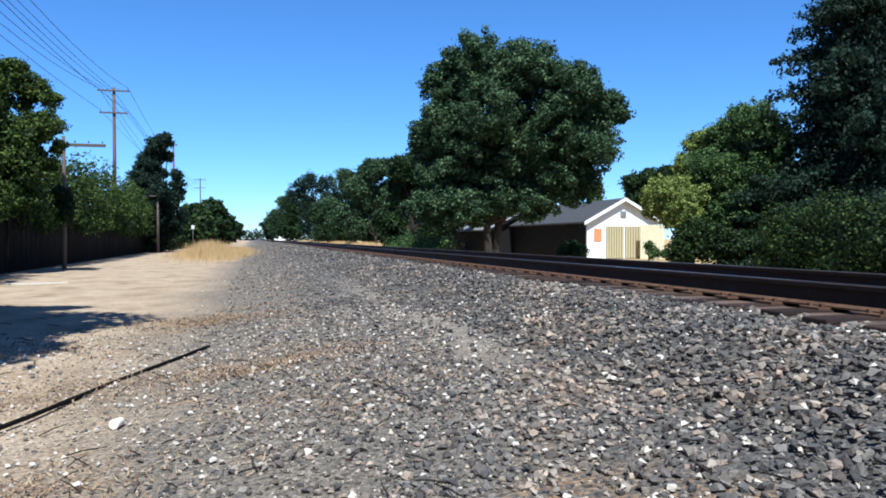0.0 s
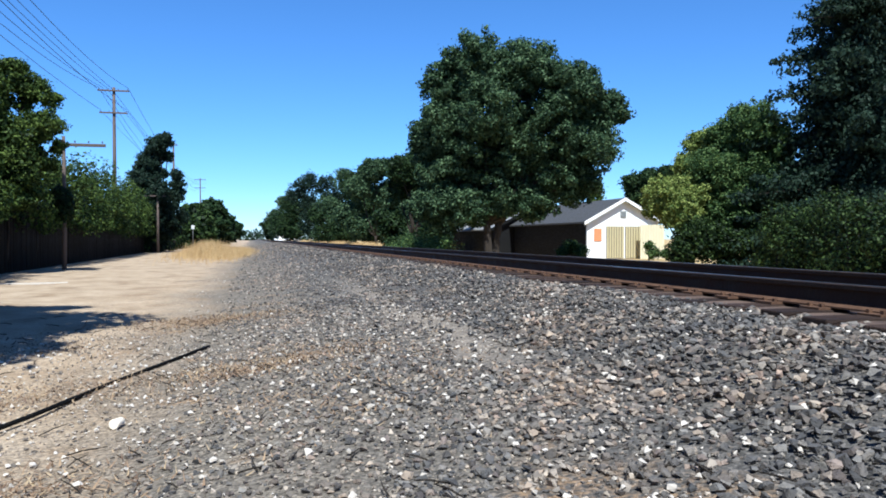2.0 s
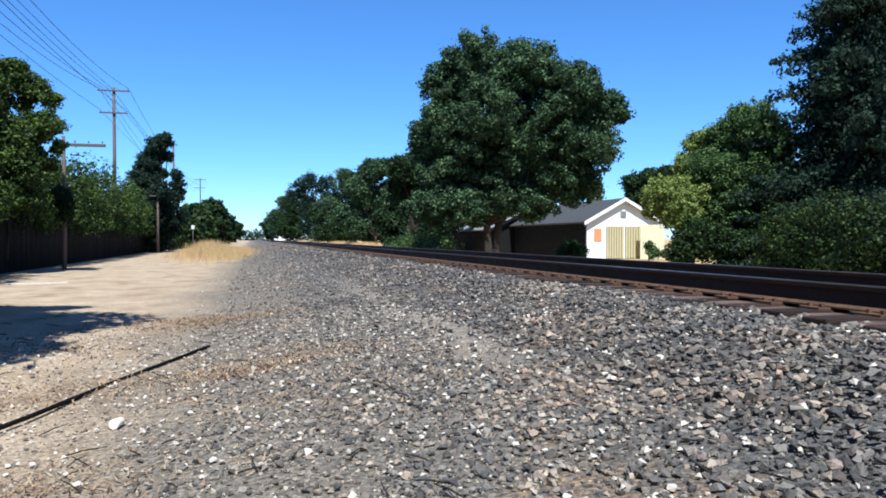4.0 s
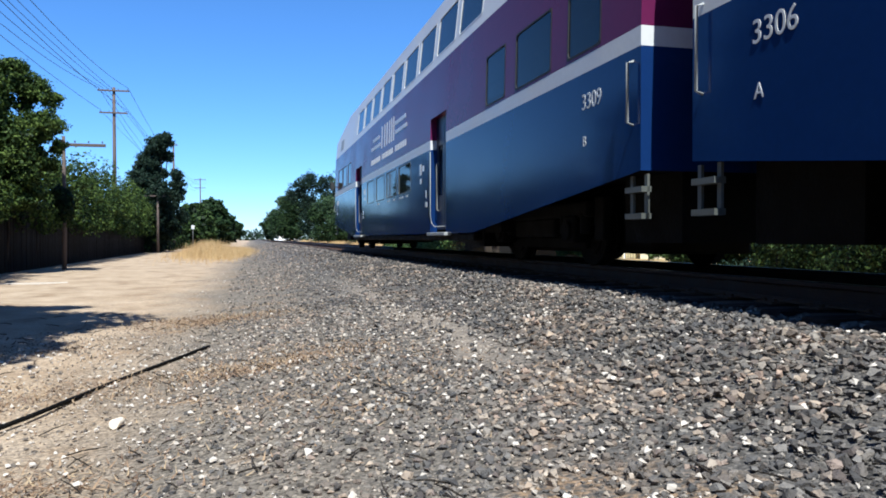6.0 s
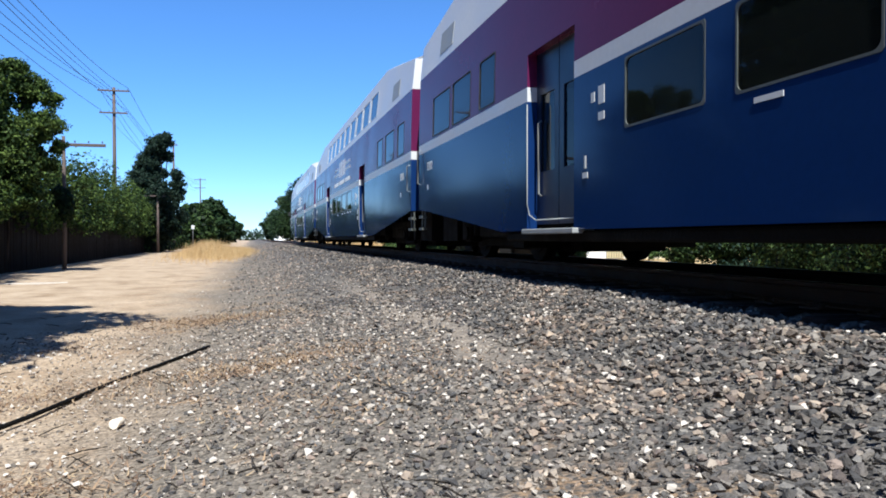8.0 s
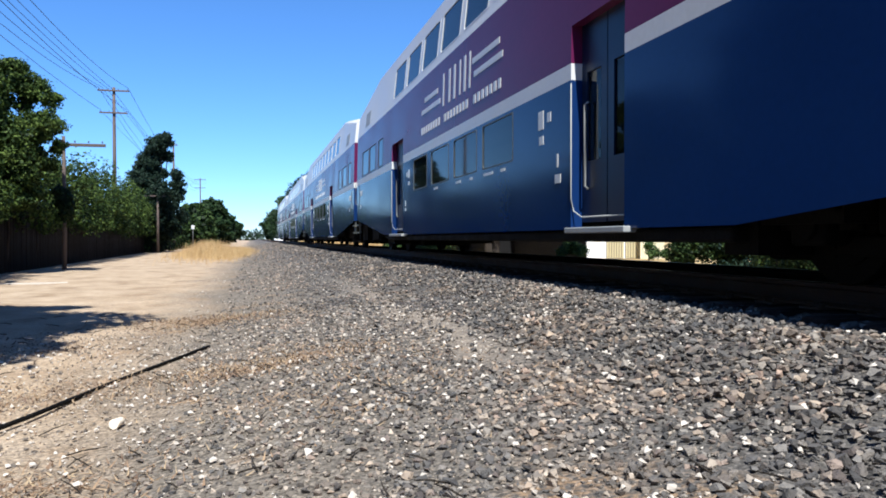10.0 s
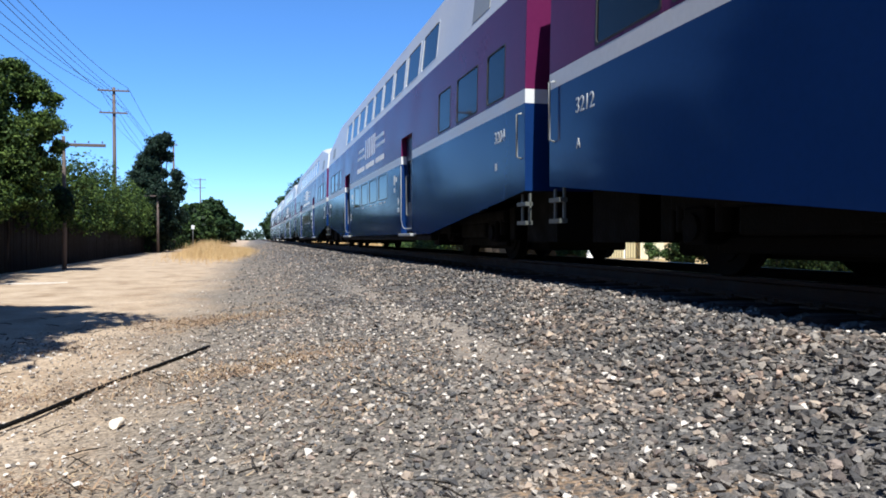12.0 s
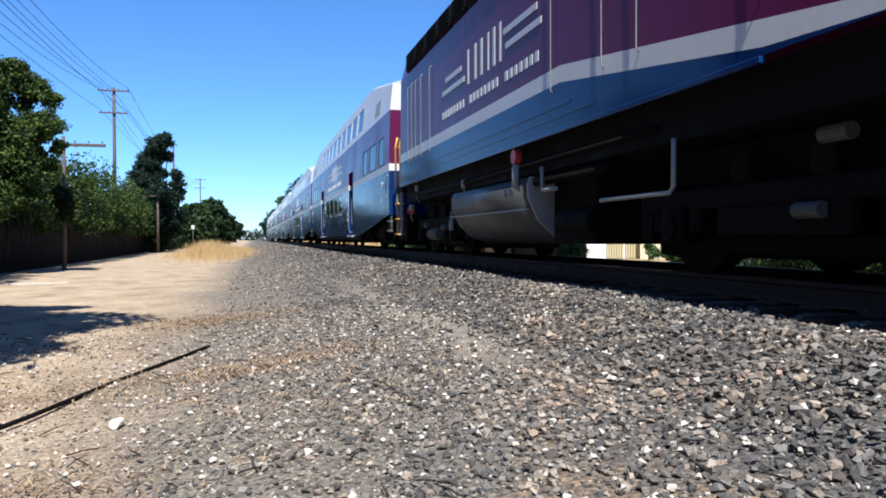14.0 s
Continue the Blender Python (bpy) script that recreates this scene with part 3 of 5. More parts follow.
def build_track():
    track = tagged(empty("railway_track", pose(TRACK_X, 0, RAIL_Z)), "single rusty railway track on wooden ties in ballast", "railway track", kind="structure")
    first = None
    for sx in (-1, 1):
        if first is None:
            first = part("rail", rail_mesh(-400, 900), [M_RAIL, M_SHINE, M_PLATE], track, "dark rusty steel rail with a worn head")
            ob = first
        else:
            ob = part("rail", first.data, None, track, "dark rusty steel rail with a worn head")
        ob.location.x = sx * GAUGE
    bm = bmesh.new()
    box(bm, -1.3, 1.3, -0.115, 0.115, -0.36, -0.19, bevel=0.012)
    me = bpy.data.meshes.new("tie")
    bm.to_mesh(me)
    bm.free()
    me.materials.append(M_TIE)
    bp = bmesh.new()
    box(bp, -0.17, 0.17, -0.1, 0.1, -0.192, -0.172)
    for dx in (-0.11, 0.11):
        for dy in (-0.06, 0.06):
            box(bp, dx - 0.014, dx + 0.014, dy - 0.014, dy + 0.014, -0.172, -0.148)
    mp = bpy.data.meshes.new("tie_plate")
    bp.to_mesh(mp)
    bp.free()
    mp.materials.append(M_PLATE)
    r = random.Random(3)
    for i in range(150):
        y = 1.0 + i * 0.53 + r.uniform(-0.03, 0.03)
        t = part("tie", me, None, track)
        t.location = (r.uniform(-0.05, 0.05), y, r.uniform(-0.012, 0.006))
        t.rotation_euler.z = r.uniform(-0.02, 0.02)
        if y < 40:
            for sx in (-GAUGE, GAUGE):
                p = part("tie_plate", mp, None, track)
                p.location = (sx, y, 0)
    vs, fs = [], []
    cube = np.array([[x, y, z] for x in (-1.3, 1.3) for y in (-0.115, 0.115) for z in (-0.36, -0.19)])
    cf = np.array([[0, 1, 3, 2], [4, 6, 7, 5], [0, 4, 5, 1], [2, 3, 7, 6], [0, 2, 6, 4], [1, 5, 7, 3]])
    ys = list(np.arange(-40, 0.7, 0.53)) + list(np.arange(80.6, 300, 0.53))
    for k, y in enumerate(ys):
        vs.append(cube + (0, y, 0))
        fs.append(cf + 8 * k)
    bm = bmesh.new()
    cells = [-1.5, -1.1, -0.4, 0.4, 1.1, 1.5]
    rows = [[bm.verts.new((x, y, -0.205 if abs(x) < 1.2 else -0.3)) for x in cells] for y in (-60, 0, 20, 60, 320)]
    for a, b in zip(rows, rows[1:]):
        for k in range(len(cells) - 1):
            bm.faces.new((a[k], a[k + 1], b[k + 1], b[k]))
    part("fouled_bed", bm, M_FOUL, track, "brown dust-stained fines packed between the ties")
    ob = part("far_ties", mesh_np("far_ties", np.concatenate(vs), np.concatenate(fs), [M_TIE]), None, track)
    ob["kind"] = "stuff"


build_track()

# ---------------------------------------------------------------- train
HALF = 12.72                    # half the length of a coach body
SPACING = 26.26                 # from coach to coach
SIDE = 1.49                     # half width of a coach


def side_x(z):
    """How far the side stands out at a height: upright below the belt, leaning in above."""
    return float(np.interp(z, [0, 2.4, 3.57, 4.78], [SIDE, SIDE, 1.46, 1.33]))


def sill_z(y):
    return 0.42 + max(0.0, abs(y) - 7.4) / (HALF - 7.4) * 0.51


def eave_z(y):
    return 4.78 - max(0.0, abs(y) - 8.9) / (HALF - 8.9) * 0.55


Z_BELT0, Z_BELT1, Z_PLUM = 2.04, 2.22, 3.57
DOORS = [(-5.72, -4.5), (4.93, 6.36)]
DOOR_TOP = 2.62
LOW_WINDOWS = [(2.5, 3.77), (0.8, 2.1), (-0.92, 0.42), (-2.6, -1.25)]
MID_WINDOWS = [(-11.9, -11.1), (-10.6, -9.4), (-8.95, -8.1), (7.7, 8.45), (8.95, 10.05), (10.25, 11.5)]
UP_WINDOWS = [(-7.75 + 1.6 * i, -6.43 + 1.6 * i) for i in range(9)]
LOW_Z, MID_Z, UP_Z = (1.36, 1.99), (2.27, 2.98), (3.75, 4.47)


def coach_openings():
    out = [(a, b, *LOW_Z) for a, b in LOW_WINDOWS] + [(a, b, *MID_Z) for a, b in MID_WINDOWS] + [(a, b, *UP_Z) for a, b in UP_WINDOWS]
    return out


def coach_side(sx):
    """The pressed side of a coach with its window openings and door wells cut through."""
    wins = coach_openings()
    doors = [(a, b, 0.0, DOOR_TOP) for a, b in DOORS]
    ys = sorted({-HALF, HALF, -7.4, 7.4, -8.3, 8.3, -8.9, 8.9, *[v for o in wins + doors for v in o[:2]]})
    zs = sorted({0.42, 0.95, Z_BELT0, Z_BELT1, Z_PLUM, 4.78, DOOR_TOP, *[v for o in wins for v in o[2:]]})
    bm = bmesh.new()
    verts = {}

    def v(y, z, inset=0.0):
        zz = sill_z(y) if z == 0.42 else (max(z, sill_z(y)) if z < 1 else z)
        top = eave_z(y)
        if z > Z_PLUM:
            zz = Z_PLUM + (z - Z_PLUM) * (top - Z_PLUM) / (4.78 - Z_PLUM)
        key = (round(y, 4), round(z, 4), inset)
        if key not in verts:
            verts[key] = bm.verts.new((sx * (side_x(zz) - inset), y, zz))
        return verts[key]

    def colour(z):
        return 0 if z < Z_BELT0 else 1 if z < Z_BELT1 else 2 if z < Z_PLUM else 3

    def face(vs, mat):
        if sx > 0:
            vs = list(reversed(vs))
        f = bm.faces.new(vs)
        f.material_index = mat

    for y0, y1 in zip(ys, ys[1:]):
        for z0, z1 in zip(zs, zs[1:]):
            my, mz = (y0 + y1) / 2, (z0 + z1) / 2
            if any(a < my < b and c < mz < d for a, b, c, d in wins + doors):
                continue
            face([v(y0, z0), v(y0, z1), v(y1, z1), v(y1, z0)], colour(mz))
    # reveals of the openings
    for a, b, c, d in wins + doors:
        depth = 0.13 if d == DOOR_TOP else 0.05
        rows = [z for z in zs if max(c, 0.42) - 1e-6 <= z <= d + 1e-6]
        for z0, z1 in zip(rows, rows[1:]):
            m = colour((z0 + z1) / 2)
            face([v(a, z1), v(a, z0), v(a, z0, depth), v(a, z1, depth)], m)
            face([v(b, z0), v(b, z1), v(b, z1, depth), v(b, z0, depth)], m)
        cols = [y for y in ys if a - 1e-6 <= y <= b + 1e-6]
        for y0, y1 in zip(cols, cols[1:]):
            face([v(y0, d), v(y0, d, depth), v(y1, d, depth), v(y1, d)], colour(d - 0.01))
            if depth < 0.1:
                face([v(y0, c), v(y1, c), v(y1, c, depth), v(y0, c, depth)], colour(c + 0.01))
    return bm


def coach_end(sy):
    bm = bmesh.new()
    zs = [0.93, Z_BELT0, Z_BELT1, Z_PLUM, 4.23]
    rows = [[bm.verts.new((sx * side_x(z), sy * HALF, z)) for sx in (-1, 1)] for z in zs]
    rows.append([bm.verts.new((sx * 0.75, sy * HALF, 4.48)) for sx in (-1, 1)])
    for i, (a, b) in enumerate(zip(rows, rows[1:])):
        vs = [a[0], a[1], b[1], b[0]]
        f = bm.faces.new(vs if sy < 0 else list(reversed(vs)))
        f.material_index = min(i, 3)
    return bm


def coach_roof():
    bm = bmesh.new()
    ys = [-HALF, -8.9, 8.9, HALF]
    rows = []
    for y in ys:
        e = eave_z(y)
        prof = [(-side_x(e), e), (-1.15, e + 0.1), (-0.75, e + 0.2), (0, e + 0.25), (0.75, e + 0.2), (1.15, e + 0.1), (side_x(e), e)]
        rows.append([bm.verts.new((x, y, z)) for x, z in prof])
    for a, b in zip(rows, rows[1:]):
        for j in range(6):
            f = bm.faces.new((a[j], a[j + 1], b[j + 1], b[j]))
            f.smooth = True
    for r, flip in ((rows[0], False), (rows[-1], True)):
        bm.faces.new(list(reversed(r)) if not flip else r)
    return bm


def round_rect(a, b, c, d, r, n=4):
    pts = []
    for cy, cz, start in ((b - r, d - r, 0), (a + r, d - r, 90), (a + r, c + r, 180), (b - r, c + r, 270)):
        for k in range(n + 1):
            w = radians(start + 90 * k / n)
            pts.append((cy + r * math.cos(w), cz + r * math.sin(w)))
    return pts


def frame_mesh(a, b, c, d, sx, t=0.035, proud=0.004):
    """A surround with rounded corners that follows the lean of the side."""
    bm = bmesh.new()
    loops = []
    for pts, out in ((round_rect(a + 0.007, b - 0.007, c + 0.007, d - 0.007, 0.065), -0.007), (round_rect(a + 0.007, b - 0.007, c + 0.007, d - 0.007, 0.065), proud),
                     (round_rect(a - t, b + t, c - t, d + t, 0.03), proud), (round_rect(a - t, b + t, c - t, d + t, 0.03), -0.004)):
        loops.append([bm.verts.new((sx * (side_x(z) + out), y, z)) for y, z in pts])
    n = len(loops[0])
    for p, q in zip(loops, loops[1:]):
        for j in range(n):
            k = (j + 1) % n
            bm.faces.new((p[j], p[k], q[k], q[j]))
    bmesh.ops.recalc_face_normals(bm, faces=bm.faces)
    return bm


def pane_mesh(a, b, c, d, sx):
    bm = bmesh.new()
    outer = [(a, c), (b, c), (b, d), (a, d)]
    f0 = [bm.verts.new((sx * (side_x(z) - 0.008), y, z)) for y, z in outer]
    f1 = [bm.verts.new((sx * (side_x(z) - 0.016), y, z)) for y, z in outer]
    bm.faces.new(f0), bm.faces.new(list(reversed(f1)))
    for j in range(4):
        k = (j + 1) % 4
        bm.faces.new((f0[k], f0[j], f1[j], f1[k]))
    bmesh.ops.recalc_face_normals(bm, faces=bm.faces)
    return bm


def wheelset_mesh(r=0.42):
    bm = bmesh.new()
    for sx in (-1, 1):
        disc(bm, (sx * 0.755, 0, 0), "x", r, 0.13, 32)
        disc(bm, (sx * 0.69, 0, 0), "x", r + 0.028, 0.03, 32)
        disc(bm, (sx * 0.83, 0, 0), "x", r * 0.72, 0.02, 24)
        for k in range(6):
            a = k * math.pi / 3
            box(bm, sx * 0.83 - 0.02, sx * 0.83 + 0.02, r * 0.5 * math.cos(a) - 0.03, r * 0.5 * math.cos(a) + 0.03, r * 0.5 * math.sin(a) - 0.03, r * 0.5 * math.sin(a) + 0.03)
        disc(bm, (sx * 0.9, 0, 0), "x", 0.11, 0.16, 16)
    disc(bm, (0, 0, 0), "x", 0.08, 1.6, 12)
    return bm


def bogie_mesh(base=2.6):
    bm = bmesh.new()
    for sx in (-1, 1):
        x = sx * 1.03
        box(bm, x - 0.07, x + 0.07, -base / 2 - 0.45, base / 2 + 0.45, 0.58, 0.76, bevel=0.03)
        box(bm, x - 0.06, x + 0.06, -0.75, 0.75, 0.34, 0.6, bevel=0.04)
        for sy in (-1, 1):
            y = sy * base / 2
            box(bm, x - 0.11, x + 0.11, y - 0.17, y + 0.17, 0.27, 0.6, bevel=0.03)
            disc(bm, (x + sx * 0.12, y, 0.42), "x", 0.12, 0.06, 18)
            for dy in (-0.3, 0.3):
                disc(bm, (x, y + dy, 0.5), "z", 0.08, 0.24, 14)
            box(bm, x - 0.05, x + 0.05, sy * 0.45 - 0.12, sy * 0.45 + 0.12, 0.76, 1.02, bevel=0.03)
    box(bm, -1.0, 1.0, -0.28, 0.28, 0.45, 0.72, bevel=0.03)
    box(bm, -0.62, 0.62, -base / 2 - 1.1, base / 2 + 1.1, 0.15, 0.95, bevel=0.04)
    for sx in (-1, 1):
        for sy in (-1, 1):
            box(bm, sx * 0.98 - 0.05, sx * 0.98 + 0.05, sy * (base / 2 + 0.62) - 0.12, sy * (base / 2 + 0.62) + 0.12, 0.3, 0.8, bevel=0.02)
        box(bm, sx * 0.85 - 0.05, sx * 0.85 + 0.05, -base / 2, base / 2, 0.2, 0.34, bevel=0.02)
    return bm




def add_bogie(thing, y, base=2.6, r=0.42):
    b = part("bogie", bogie_mesh(base), M_UNDER, thing, "dark sooty cast steel bogie with its shade painted in")
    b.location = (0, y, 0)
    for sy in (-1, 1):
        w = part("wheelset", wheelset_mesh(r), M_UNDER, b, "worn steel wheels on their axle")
        w.location = (0, sy * base / 2, r)
    return b


def text_mesh(body, size):
    cu = bpy.data.curves.new("lettering", "FONT")
    cu.body, cu.size, cu.extrude = body, size, 0.002
    tmp = bpy.data.objects.new("lettering", cu)
    me = bpy.data.meshes.new_from_object(tmp)
    bpy.data.objects.remove(tmp)
    me.materials.clear()
    me.materials.append(M_WHITE)
    return me


# a local frame on the near side: reading direction runs towards the rear, letters upright
SIDE_TURN = Matrix(((0, 0, -1, 0), (-1, 0, 0, 0), (0, 1, 0, 0), (0, 0, 0, 1)))


def bars_mesh(rows, sx=-1):
    """Plain bars on the side: (y from, y to, z from, z to), a few millimetres proud."""
    bm = bmesh.new()
    for a, b, c, d in rows:
        lo, hi = side_x(c), side_x(d)
        vs = []
        for out in (0.006, -0.004):
            vs.append([bm.verts.new((sx * (x + out), y, z)) for y, z, x in ((a, c, lo), (b, c, lo), (b, d, hi), (a, d, hi))])
        bm.faces.new(vs[0])
        for j in range(4):
            k = (j + 1) % 4
            bm.faces.new((vs[0][k], vs[0][j], vs[1][j], vs[1][k]))
    bmesh.ops.recalc_face_normals(bm, faces=bm.faces)
    return bm


def emblem_bars(y, z, s=1.0):
    """Two pairs of thin stripes either side of six slim uprights. y is the front edge."""
    bars = []
    for k in range(2):
        bars.append((y - (1.55 - 0.2 * k) * s, y - (0.0 + 0.25 * k) * s, z + (0.14 + 0.22 * k) * s, z + (0.23 + 0.22 * k) * s))
        bars.append((y - (5.15 - 0.15 * k) * s, y - (3.75 - 0.1 * k) * s, z + (0.16 + 0.22 * k) * s, z + (0.25 + 0.22 * k) * s))
    for a, b in ((1.75, 1.83), (2.16, 2.27), (2.5, 2.61), (2.88, 2.95), (3.15, 3.26), (3.46, 3.54)):
        bars.append((y - b * s, y - a * s, z + 0.04 * s, z + 0.62 * s))
    return bars


def motto_bars(y, z, s=1.0):
    """A line of short bars in three groups."""
    bars, x = [], 0.0
    for w in [1, 1, 1, 1, 1, 1, 1, 1, 0, 1, 1, 1, 1, 1, 1, 1, 1, 0, 1, 1, 1, 1, 1, 1, 1]:
        if w:
            bars.append((y - x - 0.115 * s, y - x, z + 0.02 * s, z + 0.155 * s))
        x += (0.2 if w else 0.24) * s
    return bars


def build_coach():
    coach = tagged(empty("passenger_coach"), "blue, plum and white double-deck passenger coach on the track", "train car", group="cars of the train")
    paints = [M_BLUE, M_WHITE, M_PLUM, M_WHITE]
    for sx in (-1, 1):
        part("side_wall", coach_side(sx), paints, coach, "blue below, plum above, white belt and top")
    for sy in (-1, 1):
        part("end_wall", coach_end(sy), paints, coach)
        bm = bmesh.new()
        box(bm, -0.55, 0.55, sy * HALF, sy * (HALF + 0.28), 1.05, 3.2, bevel=0.05) if sy > 0 else box(bm, -0.55, 0.55, -HALF - 0.28, -HALF, 1.05, 3.2, bevel=0.05)
        part("gangway", bm, M_RUBBER, coach, "black rubber gangway diaphragm")
        bm = bmesh.new()
        box(bm, -0.12, 0.12, min(sy * HALF, sy * (HALF + 0.36)), max(sy * HALF, sy * (HALF + 0.36)), 0.72, 0.98, bevel=0.03)
        part("coupler", bm, M_UNDER, coach)
    part("roof", coach_roof(), M_ROOF, coach, "pale grey roof, lower towards both ends")
    bm = bmesh.new()
    box(bm, -1.28, 1.28, -8.2, 8.2, 0.42, 0.6)
    box(bm, -1.28, 1.28, -HALF + 0.05, HALF - 0.05, 0.96, 1.1)
    box(bm, -1.28, 1.28, -8.0, 8.0, 2.66, 2.69)
    for y in (-8.15, 8.15):
        box(bm, -1.28, 1.28, y - 0.03, y + 0.03, 0.5, 2.6)
    for sy in (-1, 1):
        a, b = sorted((sy * 7.4, sy * 7.0))
        box(bm, -1.3, 1.3, a, b, 0.2, 0.9)
        a, b = sorted((sy * 11.5, sy * 12.6))
        box(bm, -1.0, 1.0, a, b, 0.28, 0.95)
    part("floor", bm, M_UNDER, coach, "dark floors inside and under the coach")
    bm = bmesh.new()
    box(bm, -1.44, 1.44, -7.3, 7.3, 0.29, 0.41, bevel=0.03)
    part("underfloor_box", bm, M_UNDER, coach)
    for a, b, c, d in coach_openings():
        for sx in (-1, 1):
            w = part("window", frame_mesh(a, b, c, d, sx, 0.013 if c == LOW_Z[0] else 0.014), M_TRIM if c == LOW_Z[0] else M_WHITE if c == UP_Z[0] else M_RUBBER, coach, "dark tinted window in a thin frame")
            part("pane", pane_mesh(a, b, c, d, sx), M_GLASS, w)
    for a, b in DOORS:
        mid = (a + b) / 2
        for sx in (-1, 1):
            for y0, y1 in ((a, mid - 0.01), (mid + 0.01, b)):
                bm = bmesh.new()
                xi = SIDE - 0.13
                w0, w1 = y0 + 0.13, y1 - 0.13
                for bx in ((y0, w0, 0.5, DOOR_TOP), (w1, y1, 0.5, DOOR_TOP), (w0, w1, 0.5, 1.15), (w0, w1, 2.1, DOOR_TOP)):
                    box(bm, min(sx * xi, sx * (xi - 0.05)), max(sx * xi, sx * (xi - 0.05)), *bx)
                leaf = part("door", bm, M_LEAF, coach, "recessed dark blue sliding door leaf with a tall window")
                bm = bmesh.new()
                box(bm, min(sx * (xi - 0.02), sx * (xi - 0.03)), max(sx * (xi - 0.02), sx * (xi - 0.03)), w0, w1, 1.15, 2.1)
                part("pane", bm, M_GLASS, leaf)
            bm = bmesh.new()
            box(bm, min(sx * 1.3, sx * 1.56), max(sx * 1.3, sx * 1.56), a - 0.12, b + 0.02, 0.38, 0.44, bevel=0.01)
            part("step", bm, M_STEEL, coach, "bare grey metal door step")
            bm = bmesh.new()
            y = b - 0.16
            tube(bm, [(sx * 1.36, y, 0.85), (sx * 1.4, y, 0.88), (sx * 1.4, y, 1.75), (sx * 1.36, y, 1.78)], 0.014, 6)
            part("grab_rail", bm, M_STEEL, coach)
            bm = bmesh.new()
            tube(bm, [(sx * 1.495, b - 0.012, 2.0), (sx * 1.495, b - 0.012, 0.75), (sx * 1.47, b - 0.03, 0.62), (sx * 1.45, b - 0.2, 0.55), (sx * 1.44, a + 0.1, 0.55)], 0.008, 6)
            part("door_trim", bm, M_STEEL, coach, "bare metal edge of the door opening")
    for sy in (-1, 1):
        for sx in (-1, 1):
            bm = bmesh.new()
            y = sy * (HALF - 0.14)
            z0, z1 = (1.43, 2.12) if sy > 0 else (1.35, 1.93)
            tube(bm, [(sx * 1.49, y, z0), (sx * 1.55, y, z0 + 0.02), (sx * 1.55, y, z1 - 0.02), (sx * 1.49, y, z1)], 0.013, 8)
            part("grab_rail", bm, M_STEEL, coach)
            bm = bmesh.new()
            for yy in (y - 0.13, y + 0.13):
                box(bm, sx * 1.42 - 0.012, sx * 1.42 + 0.012, yy - 0.025, yy + 0.025, 0.5, 0.9)
            for z in (0.5, 0.74):
                box(bm, sx * 1.42 - 0.07, sx * 1.42 + 0.03, y - 0.155, y + 0.155, z, z + 0.05)
            part("stirrup_step", bm, M_TRIM, coach, "grey metal stirrup steps under the body end")
    for bar in emblem_bars(3.0, 2.68, 1.0):
        part("emblem_bar", bars_mesh([bar]), M_WHITE, coach, "white bar of a striped emblem")
    part("motto", bars_mesh(motto_bars(3.0, 2.4, 1.02)), M_WHITE, coach, "line of small white bars")["kind"] = "stuff"
    for a, b, c, d in ((-3.70, -3.54, 1.62, 1.84), (-3.93, -3.82, 1.68, 1.79), (-3.70, -3.57, 1.44, 1.54), (-4.15, -4.11, 1.13, 1.28), (-4.22, -4.06, 0.95, 1.05), (4.2, 4.33, 1.66, 1.84), (4.42, 4.5, 1.7, 1.8), (4.2, 4.33, 1.5, 1.58), (4.62, 4.66, 1.05, 1.18), (4.58, 4.7, 0.95, 1.01)):
        part("door_sign", bars_mesh([(a, b, c, d)]), M_WHITE, coach, "small white sign beside the door")
    for a, b in ((-1.75, -1.3), (-2.3, -2.1), (0.0, 0.3), (-0.7, -0.55), (1.6, 1.9)):
        part("data_bar", bars_mesh([(a, b, 1.25, 1.29)]), M_WHITE, coach)
    for y0 in (-11.1, 10.2):
        bm = bars_mesh([(y0, y0 + 0.9, 3.72, 4.12)])
        part("vent", bm, M_STEEL, coach, "grey louvred vent panel")
    for y in (-9.0, 9.0):
        add_bogie(coach, y)
    return coach


NUMBERS = ["3309", "3306", "3202", "3207", "3204", "3212"]


def build_train():
    """Six coaches; the first one leads, away from the lens."""
    first = build_coach()
    cars = [first] + [copy_thing(first, Matrix.Identity(4)) for _ in range(5)]
    for car, number in zip(cars, NUMBERS):
        for y in (11.99, -11.47):
            if number:
                n = part("number", text_mesh(number, 0.235), None, car, "white painted car number")
                n.matrix_basis = Matrix.Translation((-SIDE - 0.004, y, 1.66)) @ SIDE_TURN
            n = part("end_letter", text_mesh("A" if y > 0 else "B", 0.155), None, car)
            n.matrix_basis = Matrix.Translation((-SIDE - 0.004, y - 0.03, 1.28)) @ SIDE_TURN
    bm = bmesh.new()
    box(bm, -1.72, -1.56, HALF - 0.32, HALF - 0.24, 2.3, 2.62, bevel=0.02)
    box(bm, -1.6, -1.44, HALF - 0.3, HALF - 0.27, 2.42, 2.46)
    part("mirror", bm, M_RUBBER, cars[0], "black cab mirror on a short arm")
    bm = bmesh.new()
    box(bm, -1.02, -0.84, -HALF - 0.07, -HALF, 0.95, 1.12, bevel=0.015)
    part("tail_light", bm, M_RED, cars[-1], "red tail light on the body end")
    return cars


# ---------------------------------------------------------------- locomotive
LOCO_REAR, LOCO_NOSE = 8.3, -8.7    # its flat rear couples to the last coach (+y)
LOCO_SILL = 1.56


def loco_x(z):
    return float(np.interp(z, [0, 3.9, 4.45], [1.5, 1.5, 1.34]))


